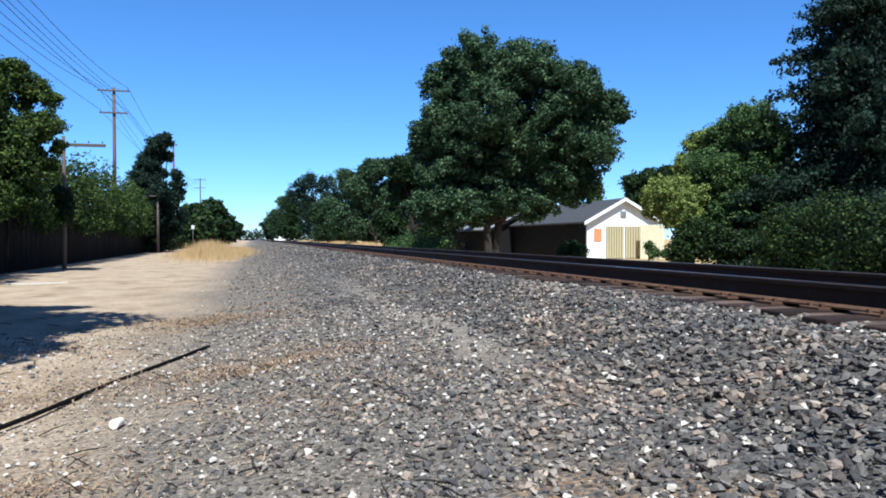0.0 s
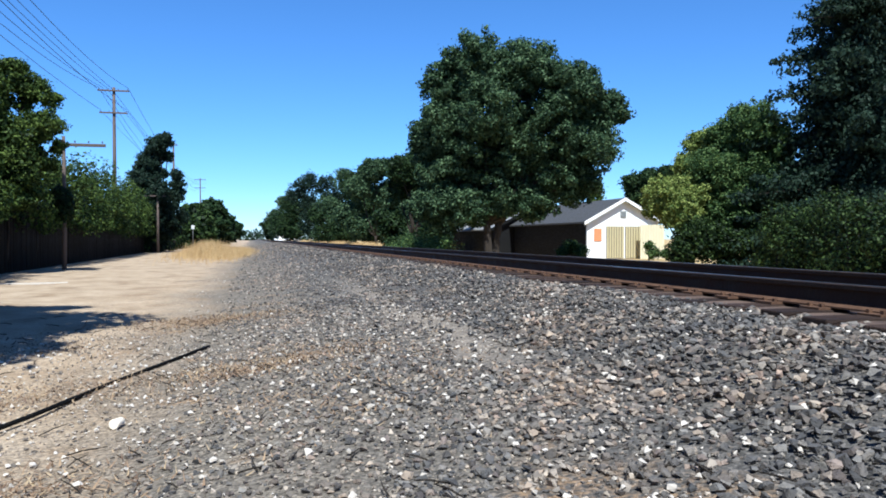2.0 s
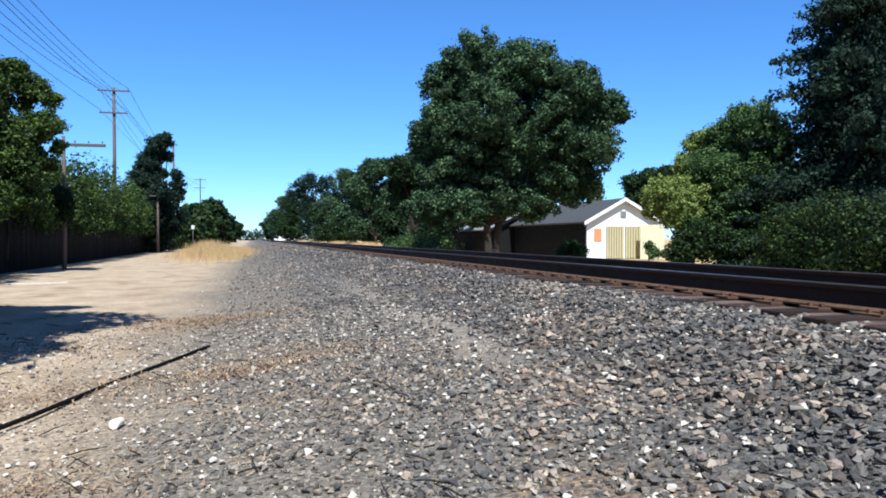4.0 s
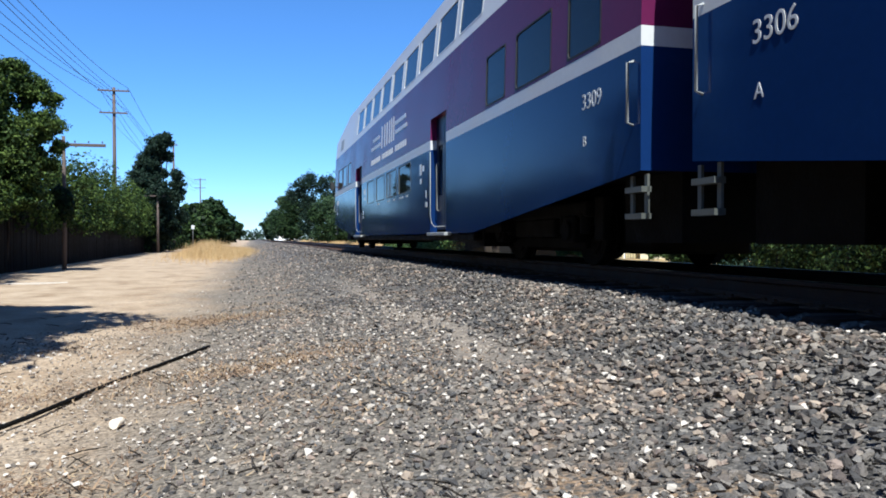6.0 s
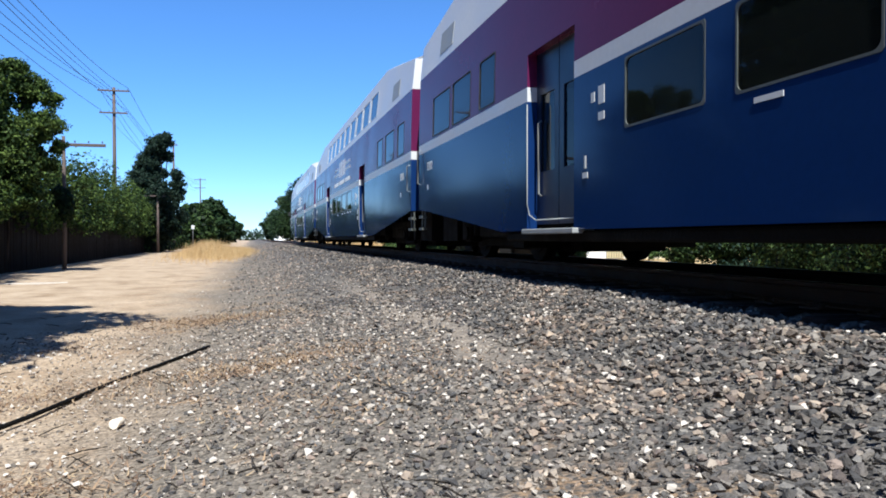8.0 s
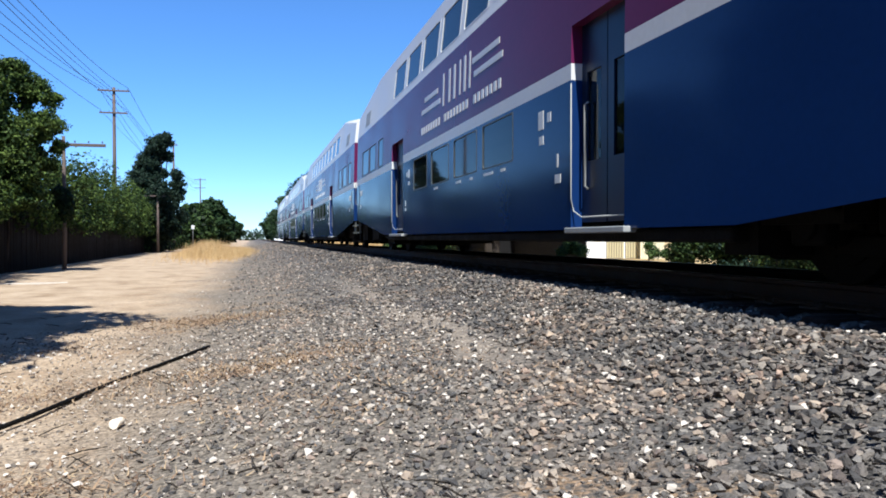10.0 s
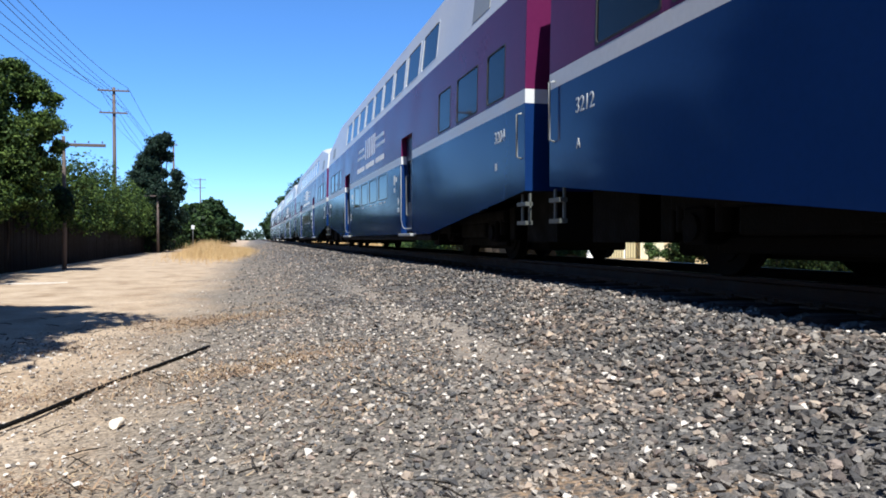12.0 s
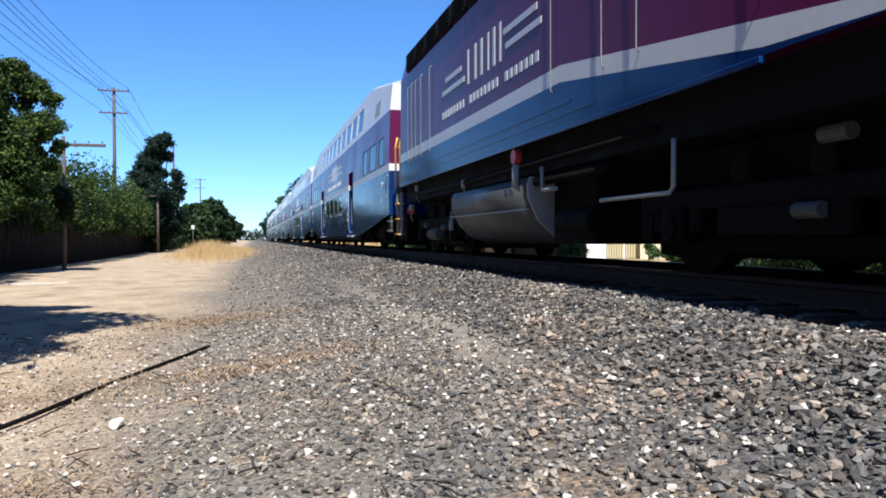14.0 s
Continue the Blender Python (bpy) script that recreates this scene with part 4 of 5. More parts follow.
def loco_belt(y):
    """Lower edge of the white belt: level along the cowl, falling to the sill towards the cab."""
    return 2.07 if y > -1.1 else max(LOCO_SILL - 0.1, 2.07 - (-1.1 - y) * 0.13)


def build_loco():
    loco = tagged(empty("diesel_locomotive"), "plum and blue diesel locomotive with a white belt, pushing", "locomotive", group="cars of the train")
    ys = [LOCO_REAR, 6.5, 4.5, 2.5, 0.5, -1.1, -2.4, -3.6, -4.6, -5.6, -7.6]
    for sx in (-1, 1):
        bm = bmesh.new()
        cols = []
        for y in ys:
            b = loco_belt(y)
            zs = [LOCO_SILL, max(b, LOCO_SILL + 0.01), max(b + 0.19, LOCO_SILL + 0.1), 3.95, 4.42]
            cols.append([bm.verts.new((sx * loco_x(z), y, z)) for z in zs])
        for a, b in zip(cols, cols[1:]):
            for j in range(4):
                vs = [a[j], a[j + 1], b[j + 1], b[j]]
                f = bm.faces.new(vs if sx > 0 else list(reversed(vs)))
                f.material_index = (0, 1, 2, 2)[j]
        part("cowl_side", bm, [M_BLUE, M_WHITE, M_PLUM], loco, "plum cowl side over a white belt and blue sill")
        bm = bmesh.new()
        for k in range(9):
            y = 7.6 - k * 0.98
            box(bm, sx * 1.43 - 0.07, sx * 1.43 + 0.07, y - 0.86, y, 4.0, 4.4, bevel=0.02)
            for q in range(5):
                box(bm, sx * 1.45 - 0.08, sx * 1.45 + 0.08, y - 0.8, y - 0.06, 4.04 + q * 0.07, 4.06 + q * 0.07)
        part("louvre", bm, M_UNDER, loco, "dark louvred intakes along the top of the cowl")
        bm = bmesh.new()
        box(bm, sx * 1.5 - 0.03, sx * 1.5 + 0.03, -4.6, LOCO_REAR - 0.05, LOCO_SILL - 0.055, LOCO_SILL - 0.004, bevel=0.008)
        part("sill", bm, M_BLUE, loco, "blue side sill")
        for z in (LOCO_SILL + 0.12, LOCO_SILL + 0.24):
            bm = bmesh.new()
            box(bm, sx * 1.5 - 0.012, sx * 1.5 + 0.012, -2.0 + (z - LOCO_SILL - 0.12) * 5, LOCO_REAR - 0.1, z, z + 0.03)
            part("sill_rib", bm, M_BLUE, loco)
        for y in (7.3, 6.9, 6.5, 6.0, 5.2, -0.9, -2.2, -2.9, -4.6):
            bm = bmesh.new()
            tube(bm, [(sx * 1.5, y, 1.98), (sx * 1.53, y, 2.02), (sx * 1.53, y, 3.6), (sx * 1.5, y, 3.64)], 0.008, 6)
            part("hand_bar", bm, M_STEEL, loco, "thin upright grey hand bar")
    bm = bmesh.new()
    z4 = [LOCO_SILL, 2.05, 2.24, 3.95, 4.42]
    for sy, y in ((1, LOCO_REAR), (-1, -7.6)):
        rows = [[bm.verts.new((s * loco_x(z), y, z)) for s in (-1, 1)] for z in z4]
        for i, (a, b) in enumerate(zip(rows, rows[1:])):
            vs = [a[0], a[1], b[1], b[0]]
            f = bm.faces.new(vs if sy < 0 else list(reversed(vs)))
            f.material_index = (0, 1, 2, 2)[i]
    part("end_wall", bm, [M_BLUE, M_WHITE, M_PLUM], loco)
    bm = bmesh.new()
    box(bm, -1.34, 1.34, -7.6, LOCO_REAR, 4.42, 4.5, bevel=0.03)
    for y in (6.4, 4.6, 2.8):
        disc(bm, (0, y, 4.55), "z", 0.62, 0.14, 24)
    part("roof", bm, M_UNDER, loco, "dark roof with round cooling fans")
    bm = bmesh.new()
    box(bm, -1.45, 1.45, -8.6, -7.6, 1.2, 2.5, bevel=0.12)
    part("nose", bm, M_PLUM, loco)
    bm = bmesh.new()
    box(bm, -1.35, 1.35, -8.6, LOCO_REAR - 0.05, 1.15, LOCO_SILL - 0.006)
    for sx in (-1, 1):
        tube(bm, [(sx * 1.36, 7.9, 1.3), (sx * 1.36, 3.0, 1.26), (sx * 1.36, -3.0, 1.3)], 0.04, 8)
        tube(bm, [(sx * 1.3, 3.9, 1.05), (sx * 1.32, -2.0, 1.05)], 0.06, 8)
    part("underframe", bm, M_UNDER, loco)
    # tank: a round-bellied body with flat end plates
    prof = [(-1.36, 1.12), (-1.40, 1.02), (-1.39, 0.84), (-1.25, 0.55), (-1.02, 0.34), (-0.75, 0.25), (0.75, 0.25), (1.02, 0.34), (1.25, 0.55), (1.39, 0.84), (1.40, 1.02), (1.36, 1.12)]
    y0, y1 = 0.1, 4.05
    bm = bmesh.new()
    a = [bm.verts.new((x, y0 + 0.05, z)) for x, z in prof]
    b = [bm.verts.new((x, y1, z)) for x, z in prof]
    for j in range(len(prof)):
        k = (j + 1) % len(prof)
        f = bm.faces.new((a[j], a[k], b[k], b[j]))
        f.smooth = j < 6 or j > 5
    bm.faces.new(list(reversed(b)))
    bm.faces.new(a)
    bmesh.ops.recalc_face_normals(bm, faces=bm.faces)
    tank = part("fuel_tank", bm, M_TANK, loco, "dusty grey fuel tank with a pale end plate")
    bm = bmesh.new()
    c = [bm.verts.new((x * 1.02, y0 + 0.05, z)) for x, z in prof]
    d = [bm.verts.new((x * 1.02, y0, z)) for x, z in prof]
    for j in range(len(prof)):
        k = (j + 1) % len(prof)
        bm.faces.new((c[j], c[k], d[k], d[j]))
    bm.faces.new(c), bm.faces.new(d)
    bmesh.ops.recalc_face_normals(bm, faces=bm.faces)
    part("end_plate", bm, M_STEEL, tank, "pale grey end plate")
    bm = bmesh.new()
    box(bm, -1.43, -1.40, y0 + 0.05, y1, 0.69, 0.715)
    disc(bm, (-1.42, 1.0, 0.95), "x", 0.05, 0.05, 14)
    disc(bm, (-1.42, 0.8, 0.95), "x", 0.05, 0.05, 14)
    part("tank_seam", bm, M_STEEL, tank)
    bm = bmesh.new()
    tube(bm, [(-1.36, 0.5, 0.98), (-1.46, 0.5, 1.02), (-1.46, 0.46, 1.3)], 0.05, 8)
    part("filler_pipe", bm, M_STEEL, loco)
    bm = bmesh.new()
    disc(bm, (-1.47, 0.44, 1.4), "x", 0.1, 0.08, 16)
    part("filler_cap", bm, M_RED, loco, "red fuel filler cap")
    for pts, r in (([(-1.38, -1.9, 0.71), (-1.42, -2.0, 0.71), (-1.42, -3.28, 0.71), (-1.42, -3.35, 0.76), (-1.42, -3.35, 1.16)], 0.022), ([(-1.4, -0.3, 1.2), (-1.4, -0.35, 0.92), (-1.4, -0.75, 0.91)], 0.03)):
        bm = bmesh.new()
        tube(bm, pts, r, 8)
        part("air_pipe", bm, M_STEEL, loco, "grey air pipe under the frame")
    # Added dark box hides the inner end plate, standing in for shade.
    bm = bmesh.new()
    box(bm, -1.08, 1.08, -1.2, 0.09, 0.26, 1.14, bevel=0.03)
    part("equipment_box", bm, M_UNDER, loco)
    for sx in (-1, 1):
        bm = bmesh.new()
        disc(bm, (sx * 1.2, -1.0, 0.52), "y", 0.14, 0.9, 16)
        part("air_reservoir", bm, M_UNDER, loco)
    for y, z in ((-3.15, 1.24), (-4.6, 0.52), (-4.85, 1.02), (5.6, 0.55), (7.2, 0.62)):
        bm = bmesh.new()
        disc(bm, (-1.12, y, z), "y", 0.06, 0.26, 14)
        part("brake_cylinder", bm, M_DULL, loco, "small dusty grey brake cylinder")
    bm = bmesh.new()
    disc(bm, (-1.14, 6.25, 0.42), "y", 0.12, 0.75, 18)
    disc(bm, (-1.14, 5.84, 0.42), "y", 0.07, 0.12, 14)
    part("brake_cylinder", bm, M_DULL, loco, "long grey brake cylinder on the bogie")
    for y, z, h in ((4.92, 0.66, 0.36), (-3.53, 1.3, 0.3)):
        bm = bmesh.new()
        tube(bm, [(-1.16, y, z - h / 2), (-1.16, y, z - 0.02), (-1.16, y, z), (-1.16, y, z + h / 2)], [0.055, 0.055, 0.035, 0.035], 12)
        part("shock_absorber", bm, M_STEEL, loco, "upright grey shock absorber")
    for y, z in ((7.1, 1.42), (7.75, 1.02), (3.35, 1.25)):
        bm = bmesh.new()
        box(bm, -1.4, -1.3, y - 0.07, y + 0.07, z - 0.07, z + 0.07, bevel=0.02)
        tube(bm, [(-1.35, y, z), (-1.35, y + 0.05, z - 0.22), (-1.3, y + 0.05, z - 0.3)], 0.018, 6)
        part("air_valve", bm, M_STEEL, loco, "small grey air valve with a short pipe")
    for y in (6.35, -4.2):
        add_bogie(loco, y, 2.75, 0.5)
        bm = bmesh.new()
        box(bm, -0.88, 0.88, y - 1.9, y + 1.85, 0.78, 1.146, bevel=0.03)
        part("bolster", bm, M_UNDER, loco)
    # rear ladder, yellow hand rails
    for sx in (-1, 1):
        bm = bmesh.new()
        y = LOCO_REAR + 0.5
        for yy in (y - 0.22, y + 0.22):
            box(bm, sx * 1.42 - 0.03, sx * 1.42 + 0.03, yy - 0.02, yy + 0.02, 0.4, 1.5)
        lad = part("ladder", bm, M_STEEL, loco, "grey ladder with yellow rungs at the rear corner")
        for z in (0.42, 0.78, 1.14):
            bm = bmesh.new()
            box(bm, sx * 1.42 - 0.08, sx * 1.42 + 0.06, y - 0.2, y + 0.2, z, z + 0.03)
            part("rung", bm, M_YELLOW, lad)
        bm = bmesh.new()
        for yy in (LOCO_REAR + 0.22, LOCO_REAR + 0.78):
            tube(bm, [(sx * 1.46, yy, 1.55), (sx * 1.47, yy, 2.55), (sx * 1.44, yy - 0.08, 2.75)], 0.022, 8)
        tube(bm, [(sx * 1.46, LOCO_REAR + 0.22, 2.5), (sx * 1.46, LOCO_REAR + 0.78, 2.5)], 0.018, 8)
        part("hand_rail", bm, M_YELLOW, loco, "yellow painted hand rails")
    bm = bmesh.new()
    box(bm, -1.45, 1.45, LOCO_REAR, LOCO_REAR + 0.85, 1.4, 1.52, bevel=0.02)
    box(bm, -0.14, 0.14, LOCO_REAR, LOCO_REAR + 1.4, 0.72, 0.98, bevel=0.03)
    part("buffer_beam", bm, M_UNDER, loco)
    bm = bars_mesh(emblem_bars(4.3, 2.74, 0.94) + motto_bars(4.3, 2.44, 0.95))
    for v in bm.verts:
        outer = v.co.x < -side_x(v.co.z)
        v.co.x = -1.506 if outer else -1.498
    part("emblem", bm, M_WHITE, loco, "white striped emblem and a line of bars")
    return loco


COACHES = build_train()
LOCO = build_loco()

# ---------------------------------------------------------------- plants
def limb_mesh(bm, start, end, r0, r1, rnd, bends=4, wob=0.12):
    a, b = Vector(start), Vector(end)
    n = (b - a).length
    pts, rs = [], []
    for i in range(bends + 1):
        t = i / bends
        p = a.lerp(b, t)
        if 0 < i < bends:
            p += Vector((rnd.uniform(-1, 1), rnd.uniform(-1, 1), rnd.uniform(-0.5, 0.5))) * wob * n * 0.5
        pts.append(p)
        rs.append(r0 + (r1 - r0) * t)
    tube(bm, pts, rs, 7)


def leaf_cloud(centres, radii, count, size, r, squash=0.8, hollow=0.55, droop=0.0):
    """Small diamond leaves spread through the shells of many clumps."""
    centres, radii = np.asarray(centres, float), np.asarray(radii, float)
    w = radii ** 2
    pick = r.choice(len(radii), count, p=w / w.sum())
    d = r.normal(size=(count, 3))
    d /= np.linalg.norm(d, axis=1)[:, None]
    rad = (hollow + (1 - hollow) * r.random(count) ** 0.6) * (1 + np.minimum(0.16, 0.07 / radii[pick]) * r.normal(size=count)) * (1 + np.where(r.random(count) < 0.14, r.random(count), 0.0) * np.minimum(0.6, 0.22 / radii[pick]))
    form = r.uniform(0.65, 1.4, (len(radii), 3)) * np.array([1, 1, squash])
    pos = centres[pick] + d * (radii[pick] * rad)[:, None] * form[pick]
    n = d + r.normal(size=(count, 3)) * 0.65
    n[:, 2] += 0.35
    n /= np.linalg.norm(n, axis=1)[:, None]
    u = np.cross(n, r.normal(size=(count, 3)))
    u /= np.linalg.norm(u, axis=1)[:, None]
    u[:, 2] -= droop
    v = np.cross(n, u)
    L = size * r.uniform(0.6, 1.4, count)[:, None]
    quad = np.stack([pos - u * L, pos + v * L * 0.55, pos + u * L, pos - v * L * 0.55], 1)
    return quad.reshape(-1, 3), np.arange(count * 4).reshape(-1, 4)


def broad_tree(name, label, base, height, crown, leaves, leaf, mat, seed, bole=0.25, clumps=34, trunk_r=0.3, squash=0.8, group="", shape=None, spread=0.34, stems=1, fill=0.2):
    """A tapered trunk with limbs and a crown of leaf clumps. crown: half widths in x, y and the crown's lower height;
    shape maps a height share to a width share."""
    r, rnd = np.random.default_rng(seed), random.Random(seed)
    tree = tagged(empty(name, pose(*base)), label, "tree", group=group)
    cx, cy, low = crown
    cen, rad = [], []
    inner, inner_r = [], []
    for n in range(clumps):
        t = (n + rnd.random()) / clumps
        z = low + (height - low) * t
        wid = shape(t) if shape else math.sin(math.pi * min(1, 0.16 + 0.8 * t)) ** 0.6
        a, q = rnd.uniform(0, 2 * math.pi), rnd.random() ** 0.3
        size = spread * min(cx, height * 0.4) * rnd.uniform(0.5, 1.15) * (0.6 + 0.4 * wid)
        q *= max(0.0, 1 - 0.55 * size / max(cx * wid, 0.1))
        cen.append((cx * wid * q * math.cos(a), cy * wid * q * math.sin(a), min(z, height - size * 0.6)))
        rad.append(size)
        if n % 6 == 0:
            inner.append((0, 0, z)), inner_r.append(0.72 * cx * wid)
    bm = bmesh.new()
    top = height * bole
    for s in range(stems):
        off = Vector(((s - (stems - 1) / 2) * trunk_r * 2.2, 0, 0))
        limb_mesh(bm, off * 0.4 + Vector((0, 0, -0.15)), off * 1.6 + Vector((0, 0, top * 1.15)), trunk_r, trunk_r * 0.7, rnd, 4, 0.06)
    limb_mesh(bm, (0, 0, top), (0, 0, height * 0.8), trunk_r * 0.7, trunk_r * 0.12, rnd, 5, 0.08)
    for c in rnd.sample(cen, min(16, len(cen))):
        limb_mesh(bm, (0, 0, top * rnd.uniform(0.85, 1.5)), c, trunk_r * 0.38, trunk_r * 0.07, rnd)
    part("trunk", bm, M_BARK, tree, smooth=True)
    v, f = leaf_cloud(cen, rad, leaves, leaf, r, squash)
    v2, f2 = leaf_cloud(inner, inner_r, max(10, int(leaves * fill)), leaf * 1.3, r, 0.5, 0.35)
    v, f = np.concatenate([v, v2]), np.concatenate([f, f2 + len(v)])
    part("crown", mesh_np("crown", v, f, [mat]), None, tree)
    return tree


def lobed_tree(name, label, base, lobes, leaves, leaf, mat, seed, stems=((0.0, 0.0),), trunk_r=0.25, bole=2.0, depth=1.3, clump=0.42, fork=0.5, bark=None, group="", category="tree", fill=0.18, dens=1.0):
    """A tree whose crown is a few large boughs (across, height, radius), each grown over with many leaf clumps.
    The trunk rises from the base; the crown faces the road."""
    r, rnd = np.random.default_rng(seed), random.Random(seed)
    tree = tagged(empty(name, pose(*base, 0, 0, -math.degrees(math.atan2(base[0], base[1])))), label, category, group=group)
    cen, rad, core, core_r = [], [], [], []
    for dx, z, size in lobes:
        dy = rnd.uniform(-0.5, 0.5) * size * depth
        n = max(10, int(20 * dens * (size / clump) ** 1.35))
        for k in range(n):
            v = Vector((rnd.gauss(0, 1), rnd.gauss(0, 1), rnd.gauss(0.15, 1))).normalized()
            c = clump * rnd.uniform(0.35, 1.2) * min(1.0, 0.4 + size / clump * 0.25)
            q = max(0.1, size - 0.75 * c) * rnd.uniform(0.7, 1.2)
            cen.append((dx + v.x * q, dy + v.y * q * depth, max(z + v.z * q * 0.92, c * 0.5)))
            rad.append(c)
        core.append((dx, dy, z)), core_r.append(size * 0.62)
    bm = bmesh.new()
    for sx, sy in stems:
        limb_mesh(bm, (sx * 0.4, sy, -0.2), (sx, sy, bole), trunk_r, trunk_r * 0.75, rnd, 5, 0.05)
    for i, c in enumerate(core):
        sx, sy = stems[i % len(stems)]
        limb_mesh(bm, (sx, sy, bole * rnd.uniform(0.85, 1.0)), (c[0], c[1], c[2] + core_r[i] * 0.4), trunk_r * fork, trunk_r * 0.1, rnd, 5, 0.08)
    for p in rnd.sample(cen, min(26, len(cen))):
        c = min(core, key=lambda q: (q[0] - p[0]) ** 2 + (q[1] - p[1]) ** 2 + (q[2] - p[2]) ** 2)
        limb_mesh(bm, c, p, trunk_r * 0.16, trunk_r * 0.04, rnd, 3, 0.1)
    part("trunk", bm, bark or M_BARK, tree, smooth=True)
    v, f = leaf_cloud(cen, rad, leaves, leaf, r, 0.8, 0.5)
    v2, f2 = leaf_cloud(core, core_r, int(leaves * fill), leaf * 1.3, r, 0.9, 0.5)
    v, f = np.concatenate([v, v2]), np.concatenate([f, f2 + len(v)])
    part("crown", mesh_np("crown", v, f, [mat]), None, tree)
    return tree


def conifer(name, label, base, height, width, leaves, leaf, mat, seed, low=0.5, lean=0.0, ragged=0.3):
    """An upright trunk with tiers of drooping boughs of needles."""
    r, rnd = np.random.default_rng(seed), random.Random(seed)
    tree = tagged(empty(name, pose(*base)), label, "tree")
    bm = bmesh.new()
    limb_mesh(bm, (0, 0, -0.15), (lean, 0, height), 0.028 * height, 0.02, rnd, 6, 0.02)
    cen, rad = [], []
    z = low
    while z < height - 0.2:
        t = z / height
        reach = width * (1 - t) ** 0.8 + 0.25
        for k in range(rnd.randint(8, 12)):
            a = rnd.uniform(0, 2 * math.pi)
            l = reach * rnd.uniform(1 - ragged, 1 + ragged * 0.5)
            end = Vector((lean * t + l * math.cos(a), l * math.sin(a), z - 0.12 * l + rnd.uniform(-0.1, 0.25)))
            if rnd.random() < 0.35:
                limb_mesh(bm, (lean * t, 0, z + 0.1), end, 0.05, 0.012, rnd, 3, 0.05)
            for q in np.linspace(0.3, 1.0, max(2, int(l / 0.55))):
                cen.append((lean * t * (1 - q) + end.x * q, end.y * q, z * (1 - q) + end.z * q + 0.08))
                rad.append((0.3 + 0.3 * (1 - q)) * min(1.2, 0.35 + 0.2 * width))
        for k in range(4):
            a = rnd.uniform(0, 2 * math.pi)
            cen.append((lean * t + 0.25 * reach * math.cos(a), 0.25 * reach * math.sin(a), z))
            rad.append(0.42 * reach)
        z += 0.038 * height * rnd.uniform(0.5, 1.0)
    part("trunk", bm, M_BARK, tree, smooth=True)
    v, f = leaf_cloud(cen, rad, leaves, leaf, r, 0.7, 0.2, 0.3)
    part("crown", mesh_np("crown", v, f, [mat]), None, tree)
    return tree


def hedge(name, label, a, b, height, depth, leaves, leaf, mat, seed, z0=0.0, ragged=0.3, bottom=0.0, category="hedge"):
    """A long clipped or overgrown mass of leaves on stems between two points of the plan."""
    r, rnd = np.random.default_rng(seed), random.Random(seed)
    a, b = Vector((*a, z0)), Vector((*b, z0))
    ob = tagged(empty(name, Matrix.Translation(a)), label, category)
    d = b - a
    n = max(6, int(d.length / 0.7))
    cen, rad = [], []
    bm = bmesh.new()
    for i in range(n):
        t = (i + rnd.random()) / n
        p = d * t
        top = height * (1 + rnd.uniform(-ragged, ragged * 0.6))
        limb_mesh(bm, (p.x, p.y, -0.05), (p.x + rnd.uniform(-0.2, 0.2), p.y, top * 0.75), 0.05, 0.015, rnd, 3, 0.05)
        z = bottom + 0.3
        while z < top:
            s = rnd.uniform(0.35, 0.6)
            cen.append((p.x + rnd.uniform(-depth, depth) * 0.5, p.y + rnd.uniform(-0.4, 0.4), z))
            rad.append(s)
            z += s * 0.9
    part("stems", bm, M_BARK, ob, smooth=True)
    v, f = leaf_cloud(cen, rad, leaves, leaf, r, 0.9, 0.6)
    part("foliage", mesh_np("foliage", v, f, [mat]), None, ob)
    return ob


def grass_patch(name, label, spots, height, seed):
    """Dry stalks: thin bent blades around spots (x, y, spread x, spread y, count)."""
    r = np.random.default_rng(seed)
    V = []
    for x, y, sx, sy, n, h in spots:
        px, py = x + r.normal(size=n) * sx, y + r.normal(size=n) * sy
        pz = relief(px, py) - (0.02 if h > 0.2 else -0.012)
        a = r.uniform(0, 2 * math.pi, n)
        hh = h * r.uniform(0.4, 1.1, n)
        w = (0.004 + 0.008 * hh) * (1.0 if h > 0.2 else 1.6)
        bend = r.normal(size=(n, 2)) * (0.35 if h > 0.2 else 1.6) * hh[:, None]
        dx, dy = np.cos(a) * w, np.sin(a) * w
        V.append(np.stack([np.stack([px - dx, py - dy, pz], -1), np.stack([px + dx, py + dy, pz], -1),
                           np.stack([px + bend[:, 0], py + bend[:, 1], pz + hh], -1)], 1).reshape(-1, 3))
    V = np.concatenate(V)
    me = mesh_np(name, V, np.arange(len(V)).reshape(-1, 3), [M_STRAW if height > 0.2 else M_LITTER])
    return tagged(new(name, me), label, "grass", kind="stuff")


GR = -0.25      # ground beyond the track
OAK_BOUGHS = [(-0.6, 10.7, 2.05), (-2.0, 9.6, 1.75), (2.0, 10.5, 1.8), (4.35, 9.1, 1.8), (6.15, 8.3, 1.2), (-2.7, 7.4, 1.65), (-0.25, 7.65, 3.0), (2.8, 7.0, 2.9), (5.2, 6.4, 1.7), (-2.6, 4.9, 1.9),
              (0.35, 4.6, 2.2), (3.3, 4.5, 2.0), (4.8, 4.3, 1.15), (-1.4, 3.0, 1.3), (-3.1, 3.2, 1.25), (0.6, 3.3, 1.0), (2.3, 3.2, 1.1), (6.9, 8.2, 0.65), (-3.5, 6.6, 1.0)]
lobed_tree("oak_tree", "big dark green oak with a full uneven crown", (12.75, 40.0, GR), OAK_BOUGHS, 210000, 0.088, L_OAK, 12, stems=((-0.25, 0.0), (0.45, 0.2)), trunk_r=0.27, bole=2.4, depth=1.25, clump=0.46, dens=0.8)
